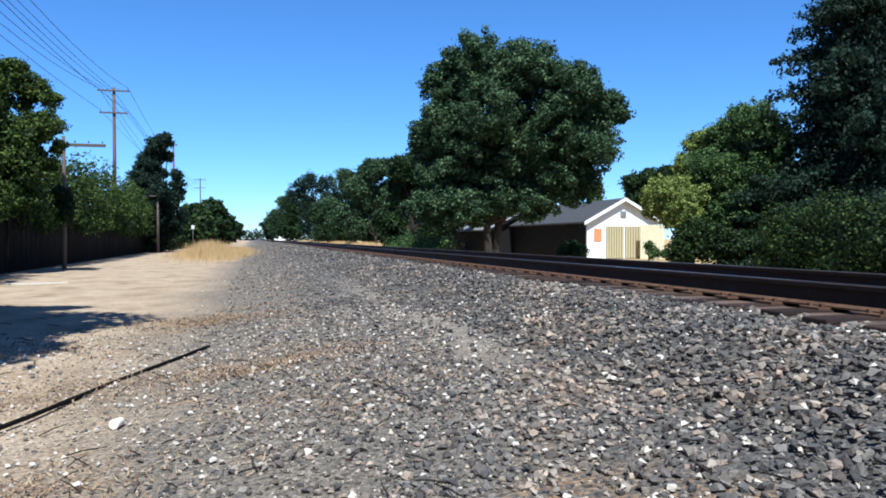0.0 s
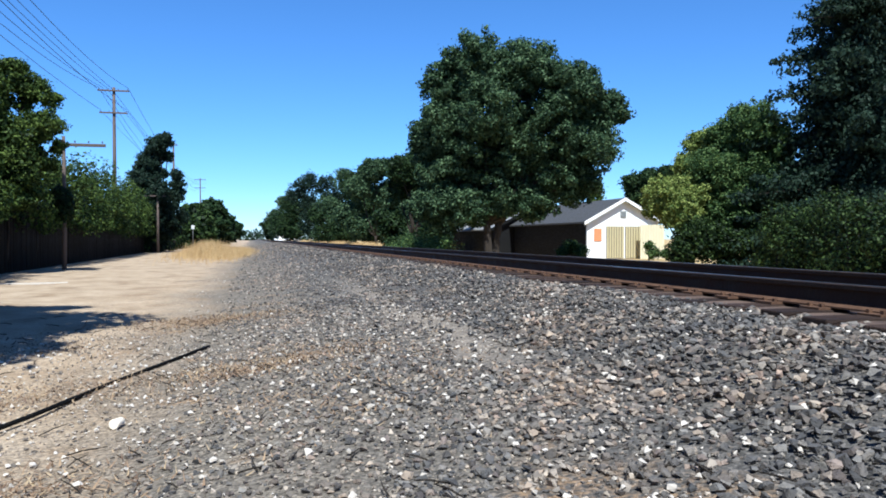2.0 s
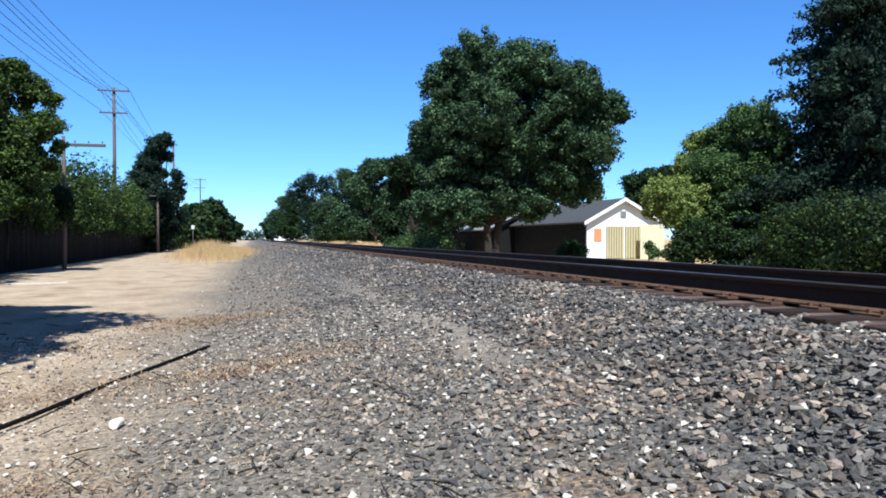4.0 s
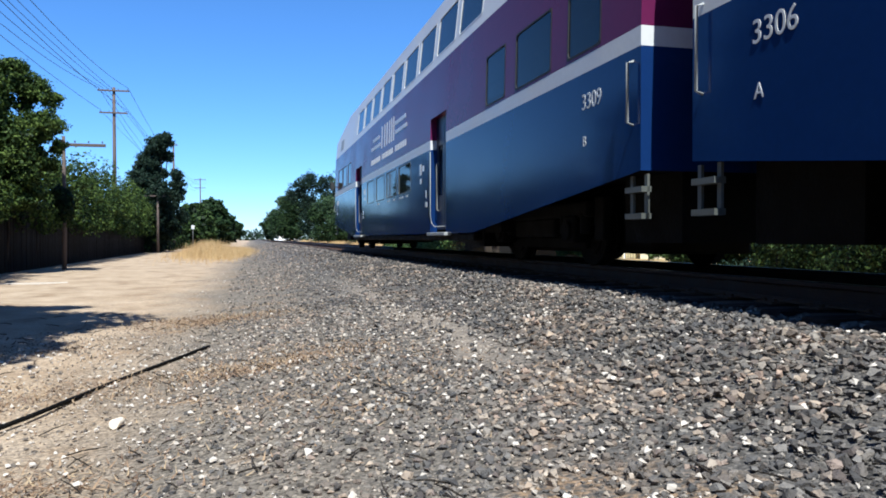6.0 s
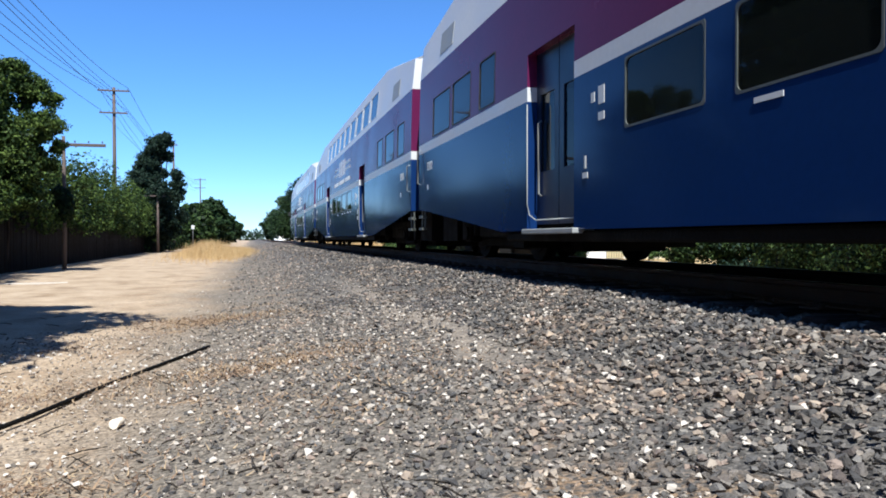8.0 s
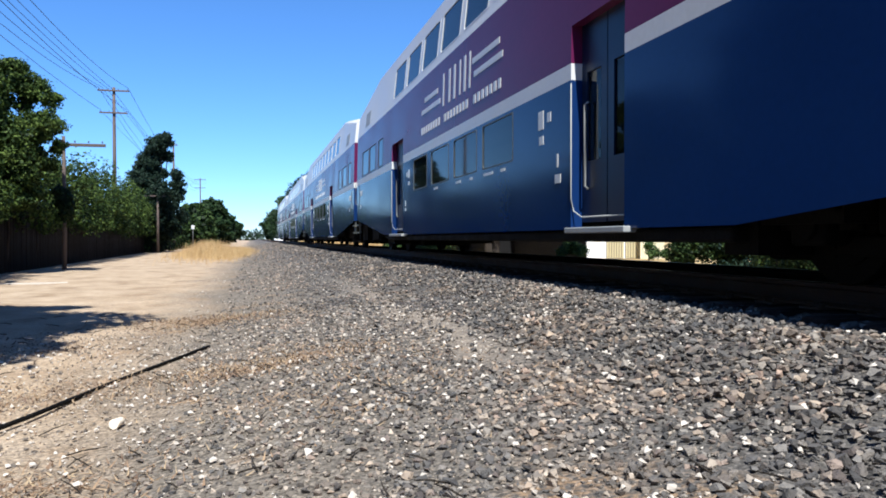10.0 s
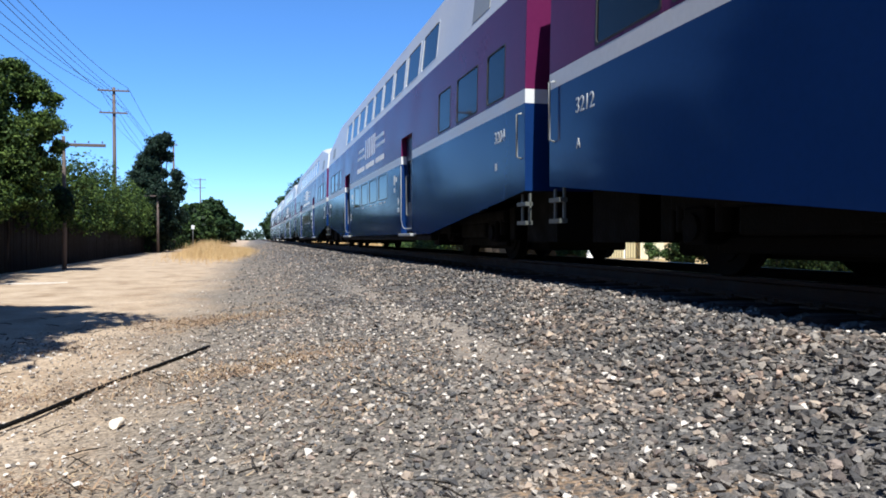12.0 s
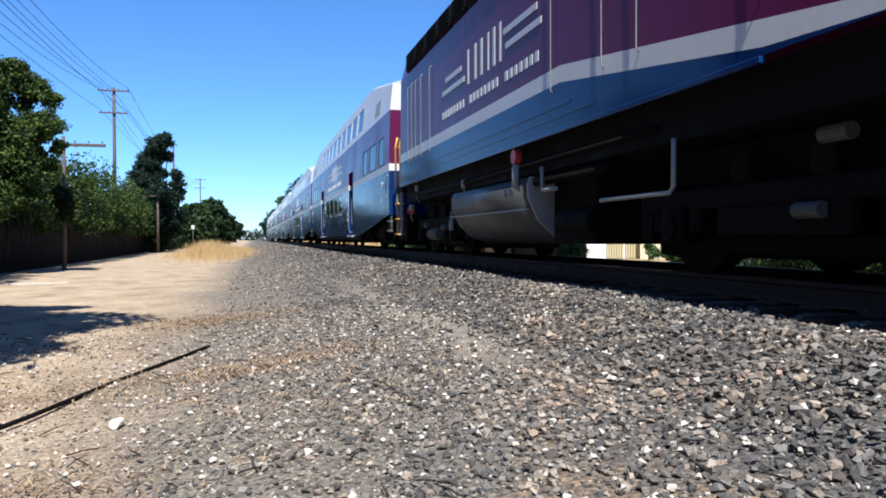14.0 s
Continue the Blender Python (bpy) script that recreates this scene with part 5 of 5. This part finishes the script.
ROW = [(12.6, 60.8, 8.6, 3.8), (13.4, 84, 10.4, 5.0), (12.6, 110, 11.2, 5.5), (11.6, 141, 13.6, 6.5), (10.8, 190, 13.0, 6.5), (10.6, 241, 15.0, 7), (10.8, 330, 14, 8), (17, 68, 9, 4), (17, 98, 12, 5), (16, 125, 13, 6)]
for i, (x, y, h, w) in enumerate(ROW):
    rr = random.Random(300 + i)
    boughs = [(rr.uniform(-0.25, 0.25) * w, h - 0.3 * w, 0.32 * w)] + [(rr.uniform(-0.68, 0.68) * w, h * (0.13 + 0.68 * (k + rr.random()) / 10), w * rr.uniform(0.26, 0.44)) for k in range(10)]
    lobed_tree("roadside_tree", "dark green bushy tree in a row beside the railway", (x, y, GR), boughs, 36000 if y < 100 else 16000, 0.07 + y * 0.0008, (L_DARK, L_OAK, L_DARK, L_FIR)[i % 4], 30 + i, trunk_r=0.2, bole=0.16 * h, clump=0.5 + y * 0.002, dens=0.7, group="trees beside the railway")
lobed_tree("leafy_tree", "round mid-green tree beside the white garage", (20.9, 28.3, GR), [(-0.2, 6.1, 1.2), (-1.2, 5.6, 1.05), (0.7, 5.4, 0.95), (-1.8, 4.1, 1.15), (-0.2, 3.85, 1.65), (1.0, 3.6, 1.1), (-1.1, 2.4, 1.3), (0.7, 2.15, 1.2), (-2.4, 3.0, 0.85)], 95000, 0.062, L_LEAFY, 50, trunk_r=0.15, bole=1.4, clump=0.34)
lobed_tree("dark_shrub", "dark tangled shrubs under the green tree", (19.0, 26.9, GR), [(-2.15, 0.75, 0.7), (-1.75, 1.3, 0.8), (-1.15, 1.15, 0.95), (-0.3, 0.95, 0.98), (0.9, 1.1, 0.98), (1.9, 0.95, 0.9), (-1.5, 1.8, 0.6)], 26000, 0.065, L_IVY, 57, trunk_r=0.06, bole=0.4, clump=0.3, category="bush")
lobed_tree("yellow_tree", "yellow-green flowering tree behind a darker one", (19.5, 30.9, GR), [(0.4, 5.5, 0.8), (-0.25, 4.65, 0.7), (0.0, 3.95, 0.8), (0.85, 5.75, 0.6)], 26000, 0.055, L_YELLOW, 51, trunk_r=0.08, bole=2.6, clump=0.26)
lobed_tree("yellow_tree", "yellow-green flowering tree behind a darker one", (17.4, 28.8, GR), [(-0.45, 3.3, 0.85), (0.1, 2.6, 0.9), (-0.8, 2.75, 0.62), (0.5, 3.3, 0.8)], 36000, 0.055, L_YELLOW, 53, trunk_r=0.07, bole=1.5, clump=0.26)
conifer("conifer_tree", "tall dark conifer with ragged drooping boughs", (23.6, 25.2, GR), 16.8, 5.0, 210000, 0.085, L_FIR, 52, low=0.6, ragged=0.45)
hedge("ivy_hedge", "dense ivy-covered hedge beyond the track", (14.6, 11.0), (16.6, 21.5), 2.3, 1.0, 30000, 0.055, L_IVY, 60, z0=GR, ragged=0.12)
hedge("shrub_row", "low scrubby green bushes beside the oak", (10.4, 40), (10.6, 58), 1.3, 1.4, 9000, 0.08, L_LEAFY, 61, z0=GR, ragged=0.5, category="bush")
lobed_tree("garden_bush", "small green bush at the garage corner", (19.5, 44.0, GR), [(-0.3, 0.8, 0.6), (0.35, 0.6, 0.5), (-0.8, 0.5, 0.45)], 3600, 0.06, L_LEAFY, 62, trunk_r=0.04, bole=0.3, clump=0.25, category="bush", dens=0.45)
lobed_tree("garden_bush", "small green bush before the cream doors", (24.6, 44.0, GR), [(0.0, 0.9, 0.4), (0.3, 0.5, 0.5), (1.0, 0.4, 0.4)], 2400, 0.06, L_LEAFY, 65, trunk_r=0.04, bole=0.3, clump=0.22, category="bush", dens=0.45)
lobed_tree("garden_tree", "dark green tree behind the garage roof", (31.5, 62, GR), [(2.85, 6.6, 1.1), (4.3, 6.9, 1.0), (1.4, 6.3, 1.0), (3.55, 5.5, 1.5), (1.9, 5.0, 1.3), (5.0, 6.0, 1.0)], 16000, 0.13, L_DARK, 63, stems=((2.6, 0.0),), trunk_r=0.15, bole=3.0, clump=0.45)
lobed_tree("slender_tree", "thin grey-green tree with a pale trunk beside the oak", (13.0, 63, GR), [(0.4, 8.4, 0.65), (-0.2, 7.2, 0.85), (0.9, 6.75, 0.75), (0.05, 5.55, 1.0), (1.1, 4.85, 0.85), (0.4, 3.9, 0.85)], 9000, 0.1, L_OAK, 58, stems=((0.2, 0.0), (0.7, 0.1)), trunk_r=0.11, bole=3.6, clump=0.36, bark=M_PALEBARK, fill=0.05)
for i, (x, y) in enumerate([(30.1, 64), (31.2, 65)]):
    conifer("cypress_tree", "slim pale cypress behind the house", (x, y, GR), 6.6, 0.8, 5000, 0.10, L_FRESH, 64 + i)
# left of the road
hedge("vine_hedge", "bushy green vines spilling over a dark fence", (-7.3, 19.0), (-8.1, 62.0), 4.1, 1.6, 70000, 0.065, L_FRESH, 70, ragged=0.3, bottom=1.5)
lobed_tree("shade_tree", "green leafy tree leaning over the dark fence", (-8.25, 25.5, 0), [(1.2, 6.1, 0.58), (1.8, 5.7, 0.6), (2.35, 5.45, 0.28), (0.95, 4.85, 1.0), (2.0, 4.6, 0.6), (2.5, 4.0, 0.28), (1.4, 3.7, 0.85), (2.25, 3.4, 0.3), (0.0, 5.5, 1.2), (0.0, 3.5, 1.35), (1.1, 2.6, 0.9), (-0.85, 4.5, 1.5)], 90000, 0.05, L_FRESH, 71, trunk_r=0.18, bole=2.2, clump=0.3, fill=0.04, dens=0.5)
broad_tree("roadside_tree", "dark green bushy tree in a row beside the railway", (-4.95, 5.75, 0), 9.2, (3.2, 4.2, 4.3), 28000, 0.12, L_FRESH, 72, clumps=44, trunk_r=0.2, bole=0.4, spread=0.3)
# Unseen trees beside and behind the lens, added to block sky from the train.
for i, (x, y, h, w) in enumerate([(-10.0, 20.5, 9.5, 3.4), (-9.8, 14, 11, 4), (-9.5, 6, 11, 4.2), (-10, -3, 10.5, 4.4), (-10.5, -12, 10, 4.6), (-11, -22, 10, 5), (-11, -34, 11, 6)]):
    broad_tree("roadside_tree", "dark green bushy tree in a row beside the railway", (x, y, 0), h, (w, w, 0.3), 8000, 0.2, L_DARK, 100 + i, clumps=34, trunk_r=0.2, group="trees along the road", spread=0.36)
lobed_tree("cypress_tree", "dark twisted cypress beside the road", (-7.5, 63.7, 0), [(0.8, 8.9, 0.7), (0.3, 8.3, 0.9), (0.0, 7.5, 1.0), (-0.35, 6.7, 1.1), (-0.6, 5.6, 1.25), (0.05, 4.6, 1.5), (-0.8, 3.0, 1.7), (0.9, 2.8, 1.7), (1.75, 6.2, 0.5), (1.8, 5.5, 0.55), (1.75, 4.7, 0.75), (1.1, 7.6, 0.5), (0.7, 6.3, 0.5), (0.0, 1.4, 1.6)], 56000, 0.09, L_FIR, 73, trunk_r=0.25, bole=2.5, clump=0.34, dens=0.7)
for i, (x, y, h, w) in enumerate([(-7.4, 88, 3.6, 2.4), (-7.0, 105, 5.5, 3.0), (-6.2, 125, 7.2, 3.2), (-6.2, 160, 7.6, 4), (-6.4, 230, 7.0, 5)]):
    broad_tree("roadside_tree", "dark green bushy tree in a row beside the railway", (x, y, 0), h, (w, w, 0.3), 7000, 0.2 + y * 0.001, L_IVY if i < 2 else L_DARK, 80 + i, clumps=26, trunk_r=0.15, group="trees along the road")
grass_patch("dry_grass_bank", "tall straw-yellow dry grass on a low bank", [(-2.4, 52, 0.9, 5.5, 22000, 0.42), (-2.7, 54, 0.7, 4, 3000, 0.8), (-1.4, 62, 0.6, 9, 16000, 0.4), (10.4, 80, 0.7, 25, 20000, 0.3), (10.6, 130, 0.8, 40, 14000, 0.35)], 0.6, 90)
grass_patch("dry_grass_litter", "short dry brown grass lying on the gravel", [(-0.6, 10.1, 0.5, 0.35, 1700, 0.04), (-0.2, 6.0, 0.42, 0.2, 1000, 0.032), (0.4, 6.35, 0.36, 0.3, 650, 0.03), (-1.5, 5.7, 0.45, 0.3, 800, 0.03), (-1.0, 3.55, 0.35, 0.2, 800, 0.03), (-2.1, 8.0, 0.5, 0.4, 520, 0.03), (0.3, 4.6, 0.6, 0.5, 420, 0.025), (1.0, 5.2, 0.5, 0.6, 380, 0.025)], 0.06, 91)

# ---------------------------------------------------------------- poles and wires
def pole(name, label, x, y, height, arms, r=0.14, z0=0.0):
    ob = tagged(empty(name, pose(x, y, z0)), label, "utility pole", group="poles along the railway")
    bm = bmesh.new()
    tube(bm, [(0, 0, -0.3), (0.02, 0, height * 0.5), (0, 0, height)], [r, r * 0.85, r * 0.65], 12)
    part("shaft", bm, M_POLE, ob, smooth=False)
    for z, x0, x1 in arms:
        bm = bmesh.new()
        box(bm, x0, x1, -r - 0.08, -r + 0.02, z - 0.05, z + 0.05, bevel=0.01)
        arm = part("crossarm", bm, M_POLE, ob)
        for k in range(4):
            xi = x0 + 0.1 + (x1 - x0 - 0.2) * k / 3
            bm = bmesh.new()
            tube(bm, [(xi, -r - 0.04, z + 0.07), (xi, -r - 0.04, z + 0.11), (xi, -r - 0.04, z + 0.15)], [0.015, 0.03, 0.02], 8)
            part("insulator", bm, M_DULL, arm)
    return ob


pole("utility_pole", "tall brown wooden pole with two crossarms", -9.04, 55.9, 11.4, [(11.15, -1.0, 1.0), (9.65, -0.9, 0.9)], 0.14)
pole("utility_pole", "tall brown wooden pole with two crossarms", -9.04, 146, 12.2, [(11.9, -1.0, 1.0), (10.4, -0.9, 0.9)], 0.14)
pole("utility_pole", "tall brown wooden pole with two crossarms", -9.04, 8.0, 11.4, [(11.15, -1.0, 1.0), (9.65, -0.9, 0.9)], 0.14)
vine_pole = pole("signal_pole", "short weathered pole with one crossarm", -6.2, 28.4, 4.6, [(4.3, -0.15, 1.35)], 0.08)
pole("signal_pole", "short weathered pole with one crossarm", -6.9, 61.5, 4.6, [(4.35, -0.9, 0.6)], 0.11)
pole("signal_pole", "tall weathered pole with one crossarm", -7.4, 79.2, 10.6, [(10.3, -0.8, 0.4)], 0.13)

v, f = leaf_cloud([(0.0, -0.05, 2.45), (0.1, -0.1, 2.1), (-0.1, 0.05, 2.75), (0.05, 0.0, 1.85)], [0.28, 0.3, 0.24, 0.2], 2600, 0.05, np.random.default_rng(33), 1.1)
part("vine", mesh_np("vine", v, f, [L_DARK]), None, vine_pole, "dark vine tangle climbing the pole")


def wire(x, z, y0, y1, sag, x1=None):
    ob = tagged(empty("overhead_wire", pose(x, y0, z)), "thin dark overhead wire between poles", "wire", group="overhead wires")
    bm = bmesh.new()
    n = 14
    tube(bm, [(((x1 - x) if x1 is not None else 0) * t, (y1 - y0) * t, -4 * sag * t * (1 - t)) for t in (i / n for i in range(n + 1))], 0.014, 5)
    part("strand", bm, M_WIRE, ob)


for x, z, sag in ((-10.0, 11.35, 1.4), (-9.75, 11.35, 1.15), (-9.5, 11.35, 0.65), (-9.2, 11.35, 0.55), (-8.1, 11.35, 1.2), (-9.9, 9.85, 0.45), (-8.2, 9.85, 0.7)):
    wire(x, z, 8.0, 55.75, sag)
    wire(x, z, 55.75, 145.8, sag * 2)


# ---------------------------------------------------------------- fence on the road side
def board_fence():
    fence = tagged(empty("board_fence", pose(-7.25, 20, 0.02, 0, 0, 1.0)), "old wooden board fence under vines, shade painted near black", "fence")
    bm = bmesh.new()
    box(bm, -0.012, 0.012, -0.09, 0.09, 0.0, 2.3, bevel=0.004)
    me = bpy.data.meshes.new("board")
    bm.to_mesh(me)
    bm.free()
    me.materials.append(M_FENCE)
    r = random.Random(5)
    for i in range(230):
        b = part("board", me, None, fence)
        b.location = (r.uniform(-0.01, 0.01), i * 0.19, r.uniform(-0.05, 0.03))
        b.rotation_euler.x = r.uniform(-0.01, 0.01)
    for z in (0.4, 1.9):
        bm = bmesh.new()
        box(bm, -0.08, -0.014, -0.1, 44, z - 0.05, z + 0.05)
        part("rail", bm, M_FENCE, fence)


board_fence()


# ---------------------------------------------------------------- house and garage
def gable_house(name, label, x0, x1, y0, y1, eave, ridge, along="y", over=0.35, roof=None, wall=None):
    """A gabled building with its ridge along y (gable to the lens) or along x."""
    ob = tagged(empty(name, pose((x0 + x1) / 2, (y0 + y1) / 2, GR)), label, "house")
    w, l = (x1 - x0) / 2, (y1 - y0) / 2
    if along == "x":
        w, l = l, w
    turn = Matrix.Identity(4) if along == "y" else Matrix.Rotation(math.pi / 2, 4, "Z")

    def add(nm, bm, mat, parent=ob, label=""):
        bmesh.ops.transform(bm, matrix=turn, verts=bm.verts)
        return part(nm, bm, mat, parent, label)

    for sy in (-1, 1):
        bm = bmesh.new()
        t = 0.15
        pts = [(-w, 0), (w, 0), (w, eave), (0, ridge), (-w, eave)]
        a = [bm.verts.new((x, sy * l, z)) for x, z in pts]
        b = [bm.verts.new((x, sy * (l - t), z)) for x, z in pts]
        bm.faces.new(a), bm.faces.new(b)
        for j in range(5):
            k = (j + 1) % 5
            bm.faces.new((a[j], a[k], b[k], b[j]))
        bmesh.ops.recalc_face_normals(bm, faces=bm.faces)
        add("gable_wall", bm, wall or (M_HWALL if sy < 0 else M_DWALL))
    for sx in (-1, 1):
        bm = bmesh.new()
        box(bm, min(sx * w, sx * (w - 0.15)), max(sx * w, sx * (w - 0.15)), -l + 0.15, l - 0.15, 0, eave)
        add("side_wall", bm, M_DWALL, ob, "side wall painted dark in place of its shade")
        s = (ridge - eave) / w
        bm = bmesh.new()
        ys = [-l - over, l + over]
        xo, zo = w + over, eave - s * over
        q = [[bm.verts.new((sx * x, y, z + dz)) for x, z in ((xo, zo), (0, ridge))] for y in ys for dz in (0.02, 0.14)]
        (a0, a1), (b0, b1), (c0, c1), (d0, d1) = q
        for vs in ((a0, a1, c1, c0), (b0, d0, d1, b1), (a0, b0, b1, a1), (c0, c1, d1, d0), (a0, c0, d0, b0), (a1, b1, d1, c1)):
            bm.faces.new(vs)
        bmesh.ops.recalc_face_normals(bm, faces=bm.faces)
        add("roof", bm, roof or M_HROOF, ob, "grey shingled roof slope")
        bm = bmesh.new()
        y = -l - over - 0.03
        f0 = [bm.verts.new((sx * x, yy, z)) for yy in (y, y + 0.028) for x, z in ((xo, zo - 0.08), (0, ridge - 0.08), (0, ridge + 0.15), (xo, zo + 0.15))]
        bm.faces.new(f0[:4]), bm.faces.new(f0[4:])
        for j in range(4):
            k = (j + 1) % 4
            bm.faces.new((f0[j], f0[k], f0[4 + k], f0[4 + j]))
        bmesh.ops.recalc_face_normals(bm, faces=bm.faces)
        add("barge_board", bm, wall or M_HWALL)
    return ob


garage = gable_house("garage", "white garage with a gable and cream double doors", 21.9, 27.2, 47.4, 62, 2.55, 4.0, roof=M_DROOF)
for x0, x1 in ((-1.25, 0.05), (0.15, 1.5)):
    bm = bmesh.new()
    box(bm, x0, x1, -7.335, -7.302, 0.05, 2.2)
    d = part("garage_door", bm, M_DWALL, garage, "cream vertical-board door")
    for i in range(7):
        a = x0 + (x1 - x0) * i / 7
        bm = bmesh.new()
        box(bm, a + 0.02, a + (x1 - x0) / 7 - 0.02, -7.37, -7.337, 0.05, 2.2, bevel=0.006)
        part("board", bm, M_DOOR, d)
bm = bmesh.new()
box(bm, -2.15, -1.6, -7.35, -7.302, 1.2, 2.05, bevel=0.01)
part("sign_panel", bm, M_ORANGE, garage, "faded orange panel on the wall")
bm = bmesh.new()
box(bm, -0.22, 0.22, -7.34, -7.302, 2.8, 3.25)
for k in range(5):
    box(bm, -0.18, 0.18, -7.37, -7.34, 2.83 + k * 0.08, 2.87 + k * 0.08)
part("gable_vent", bm, M_STEEL, garage, "grey slatted vent")
# Gable wall takes the same dark colour in place of oak shade.
house = gable_house("house", "long house with a pale grey roof behind the oak, walls painted shade-dark", 20.0, 27.4, 62.4, 82.0, 2.2, 3.95, wall=M_DWALL)
bm = bmesh.new()
box(bm, -0.75, -0.35, -9.0, -8.6, 3.5, 4.3, bevel=0.02)
part("chimney", bm, M_HWALL, house)


def side_fence():
    f = tagged(empty("garden_fence", pose(25.4, 46.6, GR)), "cream board garden fence beside the garage", "fence")
    for i in range(9):
        bm = bmesh.new()
        box(bm, i * 0.2 + 0.006, i * 0.2 + 0.194, -0.02, 0.02, 0, 2.3)
        part("board", bm, M_CREAM, f)


side_fence()


# ---------------------------------------------------------------- litter
def dropped_cup():
    ob = tagged(empty("paper_cup", pose(-0.75, 4.7, float(relief(np.array(-0.75), np.array(4.7))) + 0.030, 0, 0, 68)), "crumpled white paper cup lying on gravel", "cup")
    bm = bmesh.new()
    tube(bm, [(-0.045, 0, 0), (-0.043, 0, 0), (-0.02, 0, 0.001), (0.04, 0, 0.004), (0.043, 0, 0.004)], [0.027, 0.030, 0.028, 0.022, 0.019], 16)
    part("body", bm, M_PAPER, ob)


dropped_cup()


def old_bar():
    ob = tagged(empty("steel_strip", pose(0, 0, 0)), "long black rusty steel bar lying on dirt", "metal bar")
    bm = bmesh.new()
    a, b = Vector((-2.2, 2.3, 0)), Vector((-0.41, 7.87, 0))
    pts = []
    for i in range(13):
        p = a.lerp(b, i / 12)
        here, first, last = (float(relief(np.array(q.x), np.array(q.y))) for q in (p, a, b))
        pts.append((p.x, p.y, 0.3 * here + 0.7 * (first + (last - first) * i / 12) + 0.02))
    tube(bm, pts, 0.015, 8)
    part("bar", bm, M_UNDER, ob)


old_bar()


def loose_plank():
    x, y = -5.1, 20.2
    ob = tagged(empty("wooden_plank", pose(x, y, float(relief(np.array(x), np.array(y))) + 0.02, 0, 0, 12)), "pale weathered plank lying on the dirt", "plank")
    bm = bmesh.new()
    box(bm, -0.75, 0.75, -0.07, 0.07, -0.02, 0.02, bevel=0.005)
    part("board", bm, M_PALE, ob)


loose_plank()


def trackside_sign():
    ob = tagged(empty("trackside_sign", pose(-5.2, 73.5, 0.05)), "small white sign plate on a thin post", "sign")
    bm = bmesh.new()
    tube(bm, [(0, 0, -0.1), (0, 0, 2.2)], 0.035, 8)
    part("post", bm, M_DULL, ob)
    bm = bmesh.new()
    box(bm, -0.14, 0.14, -0.06, -0.04, 1.95, 2.3, bevel=0.006)
    part("plate", bm, M_WHITE, ob, "white sign plate")


trackside_sign()


# ---------------------------------------------------------------- far end of the line
def far_things():
    for x, y, w, h in ((8.6, 300, 5, 3.2), (15, 470, 14, 5)):
        b = gable_house("far_building", "distant pale low building by the railway", x, x + w, y, y + 14, h * 0.7, h)


far_things()
hedge("overgrown_hedge", "overgrown green hedge along the far road side", (-8.0, 62), (-7.0, 260), 3.4, 2.0, 26000, 0.2, L_IVY, 75, ragged=0.4)
hedge("far_treeline", "hazy dark treeline closing the far distance", (-70, 560), (95, 560), 7.0, 6.0, 9000, 0.7, L_DARK, 95, ragged=0.5, category="trees")


def twigs():
    """Dry twigs strewn over the road and the bank."""
    r = np.random.default_rng(21)
    bm = bmesh.new()
    for _ in range(260):
        x, y = r.uniform(-4.0, 2.2), r.uniform(2.0, 12.0)
        a, n = r.uniform(0, math.pi), r.uniform(0.05, 0.22)
        z = float(relief(np.array(x), np.array(y)))
        p, q = (x, y, z + 0.012), (x + n * math.cos(a), y + n * math.sin(a), z + 0.02 + r.uniform(0, 0.02))
        m = ((p[0] + q[0]) / 2 + r.uniform(-0.01, 0.01), (p[1] + q[1]) / 2, (p[2] + q[2]) / 2 + 0.006)
        tube(bm, [p, m, q], [0.004, 0.004, 0.002], 4)
    me = bpy.data.meshes.new("dry_twigs")
    bm.to_mesh(me)
    bm.free()
    me.materials.append(M_BARK)
    tagged(new("dry_twigs", me), "thin dry brown twigs strewn on the ground", "twigs", kind="stuff")


twigs()


# ---------------------------------------------------------------- what moves
SPEED = 18.04                   # metres a second, away from the lens
COACH_2_AT = (7.5, 19.80)       # when, and where along the track, the middle of the second coach is


DRIFT_T = (0.0, 5.5, 6.0, 6.5, 7.0, 7.5, 8.0, 10.5, 11.0, 11.5, 12.0, 12.5, 13.0, 13.5, 14.0)
DRIFT_Y = (0.0, -0.08, -0.12, 0.06, -0.03, -0.08, 0.12, 0.06, 0.36, -0.25, -0.36, -0.1, -0.2, -0.36, -0.34)   # its small unevenness


def along(k, t):
    """Place along the track of the middle of the k-th vehicle at t."""
    drift = float(np.interp(t, DRIFT_T, DRIFT_Y))
    return COACH_2_AT[1] + SPEED * (t - COACH_2_AT[0]) - (k - 1) * SPACING + drift


def motions():
    times = DRIFT_T
    vehicles = [(c, lambda t, k=k: along(k, t)) for k, c in enumerate(COACHES)]
    vehicles.append((LOCO, lambda t: along(5, t) - 14.3 - LOCO_REAR))
    for thing, where in vehicles:
        walk(thing, [(t, pose(TRACK_X, where(t), RAIL_Z)) for t in times])
        for b in thing.children:
            for w in b.children:
                if w.name.split(".")[0] != "wheelset":
                    continue
                x, y, z = w.location
                step = 1 / 30
                walk(w, [(i * step, pose(x, y, z, -math.degrees(SPEED / z) * i * step)) for i in range(421)])


motions()
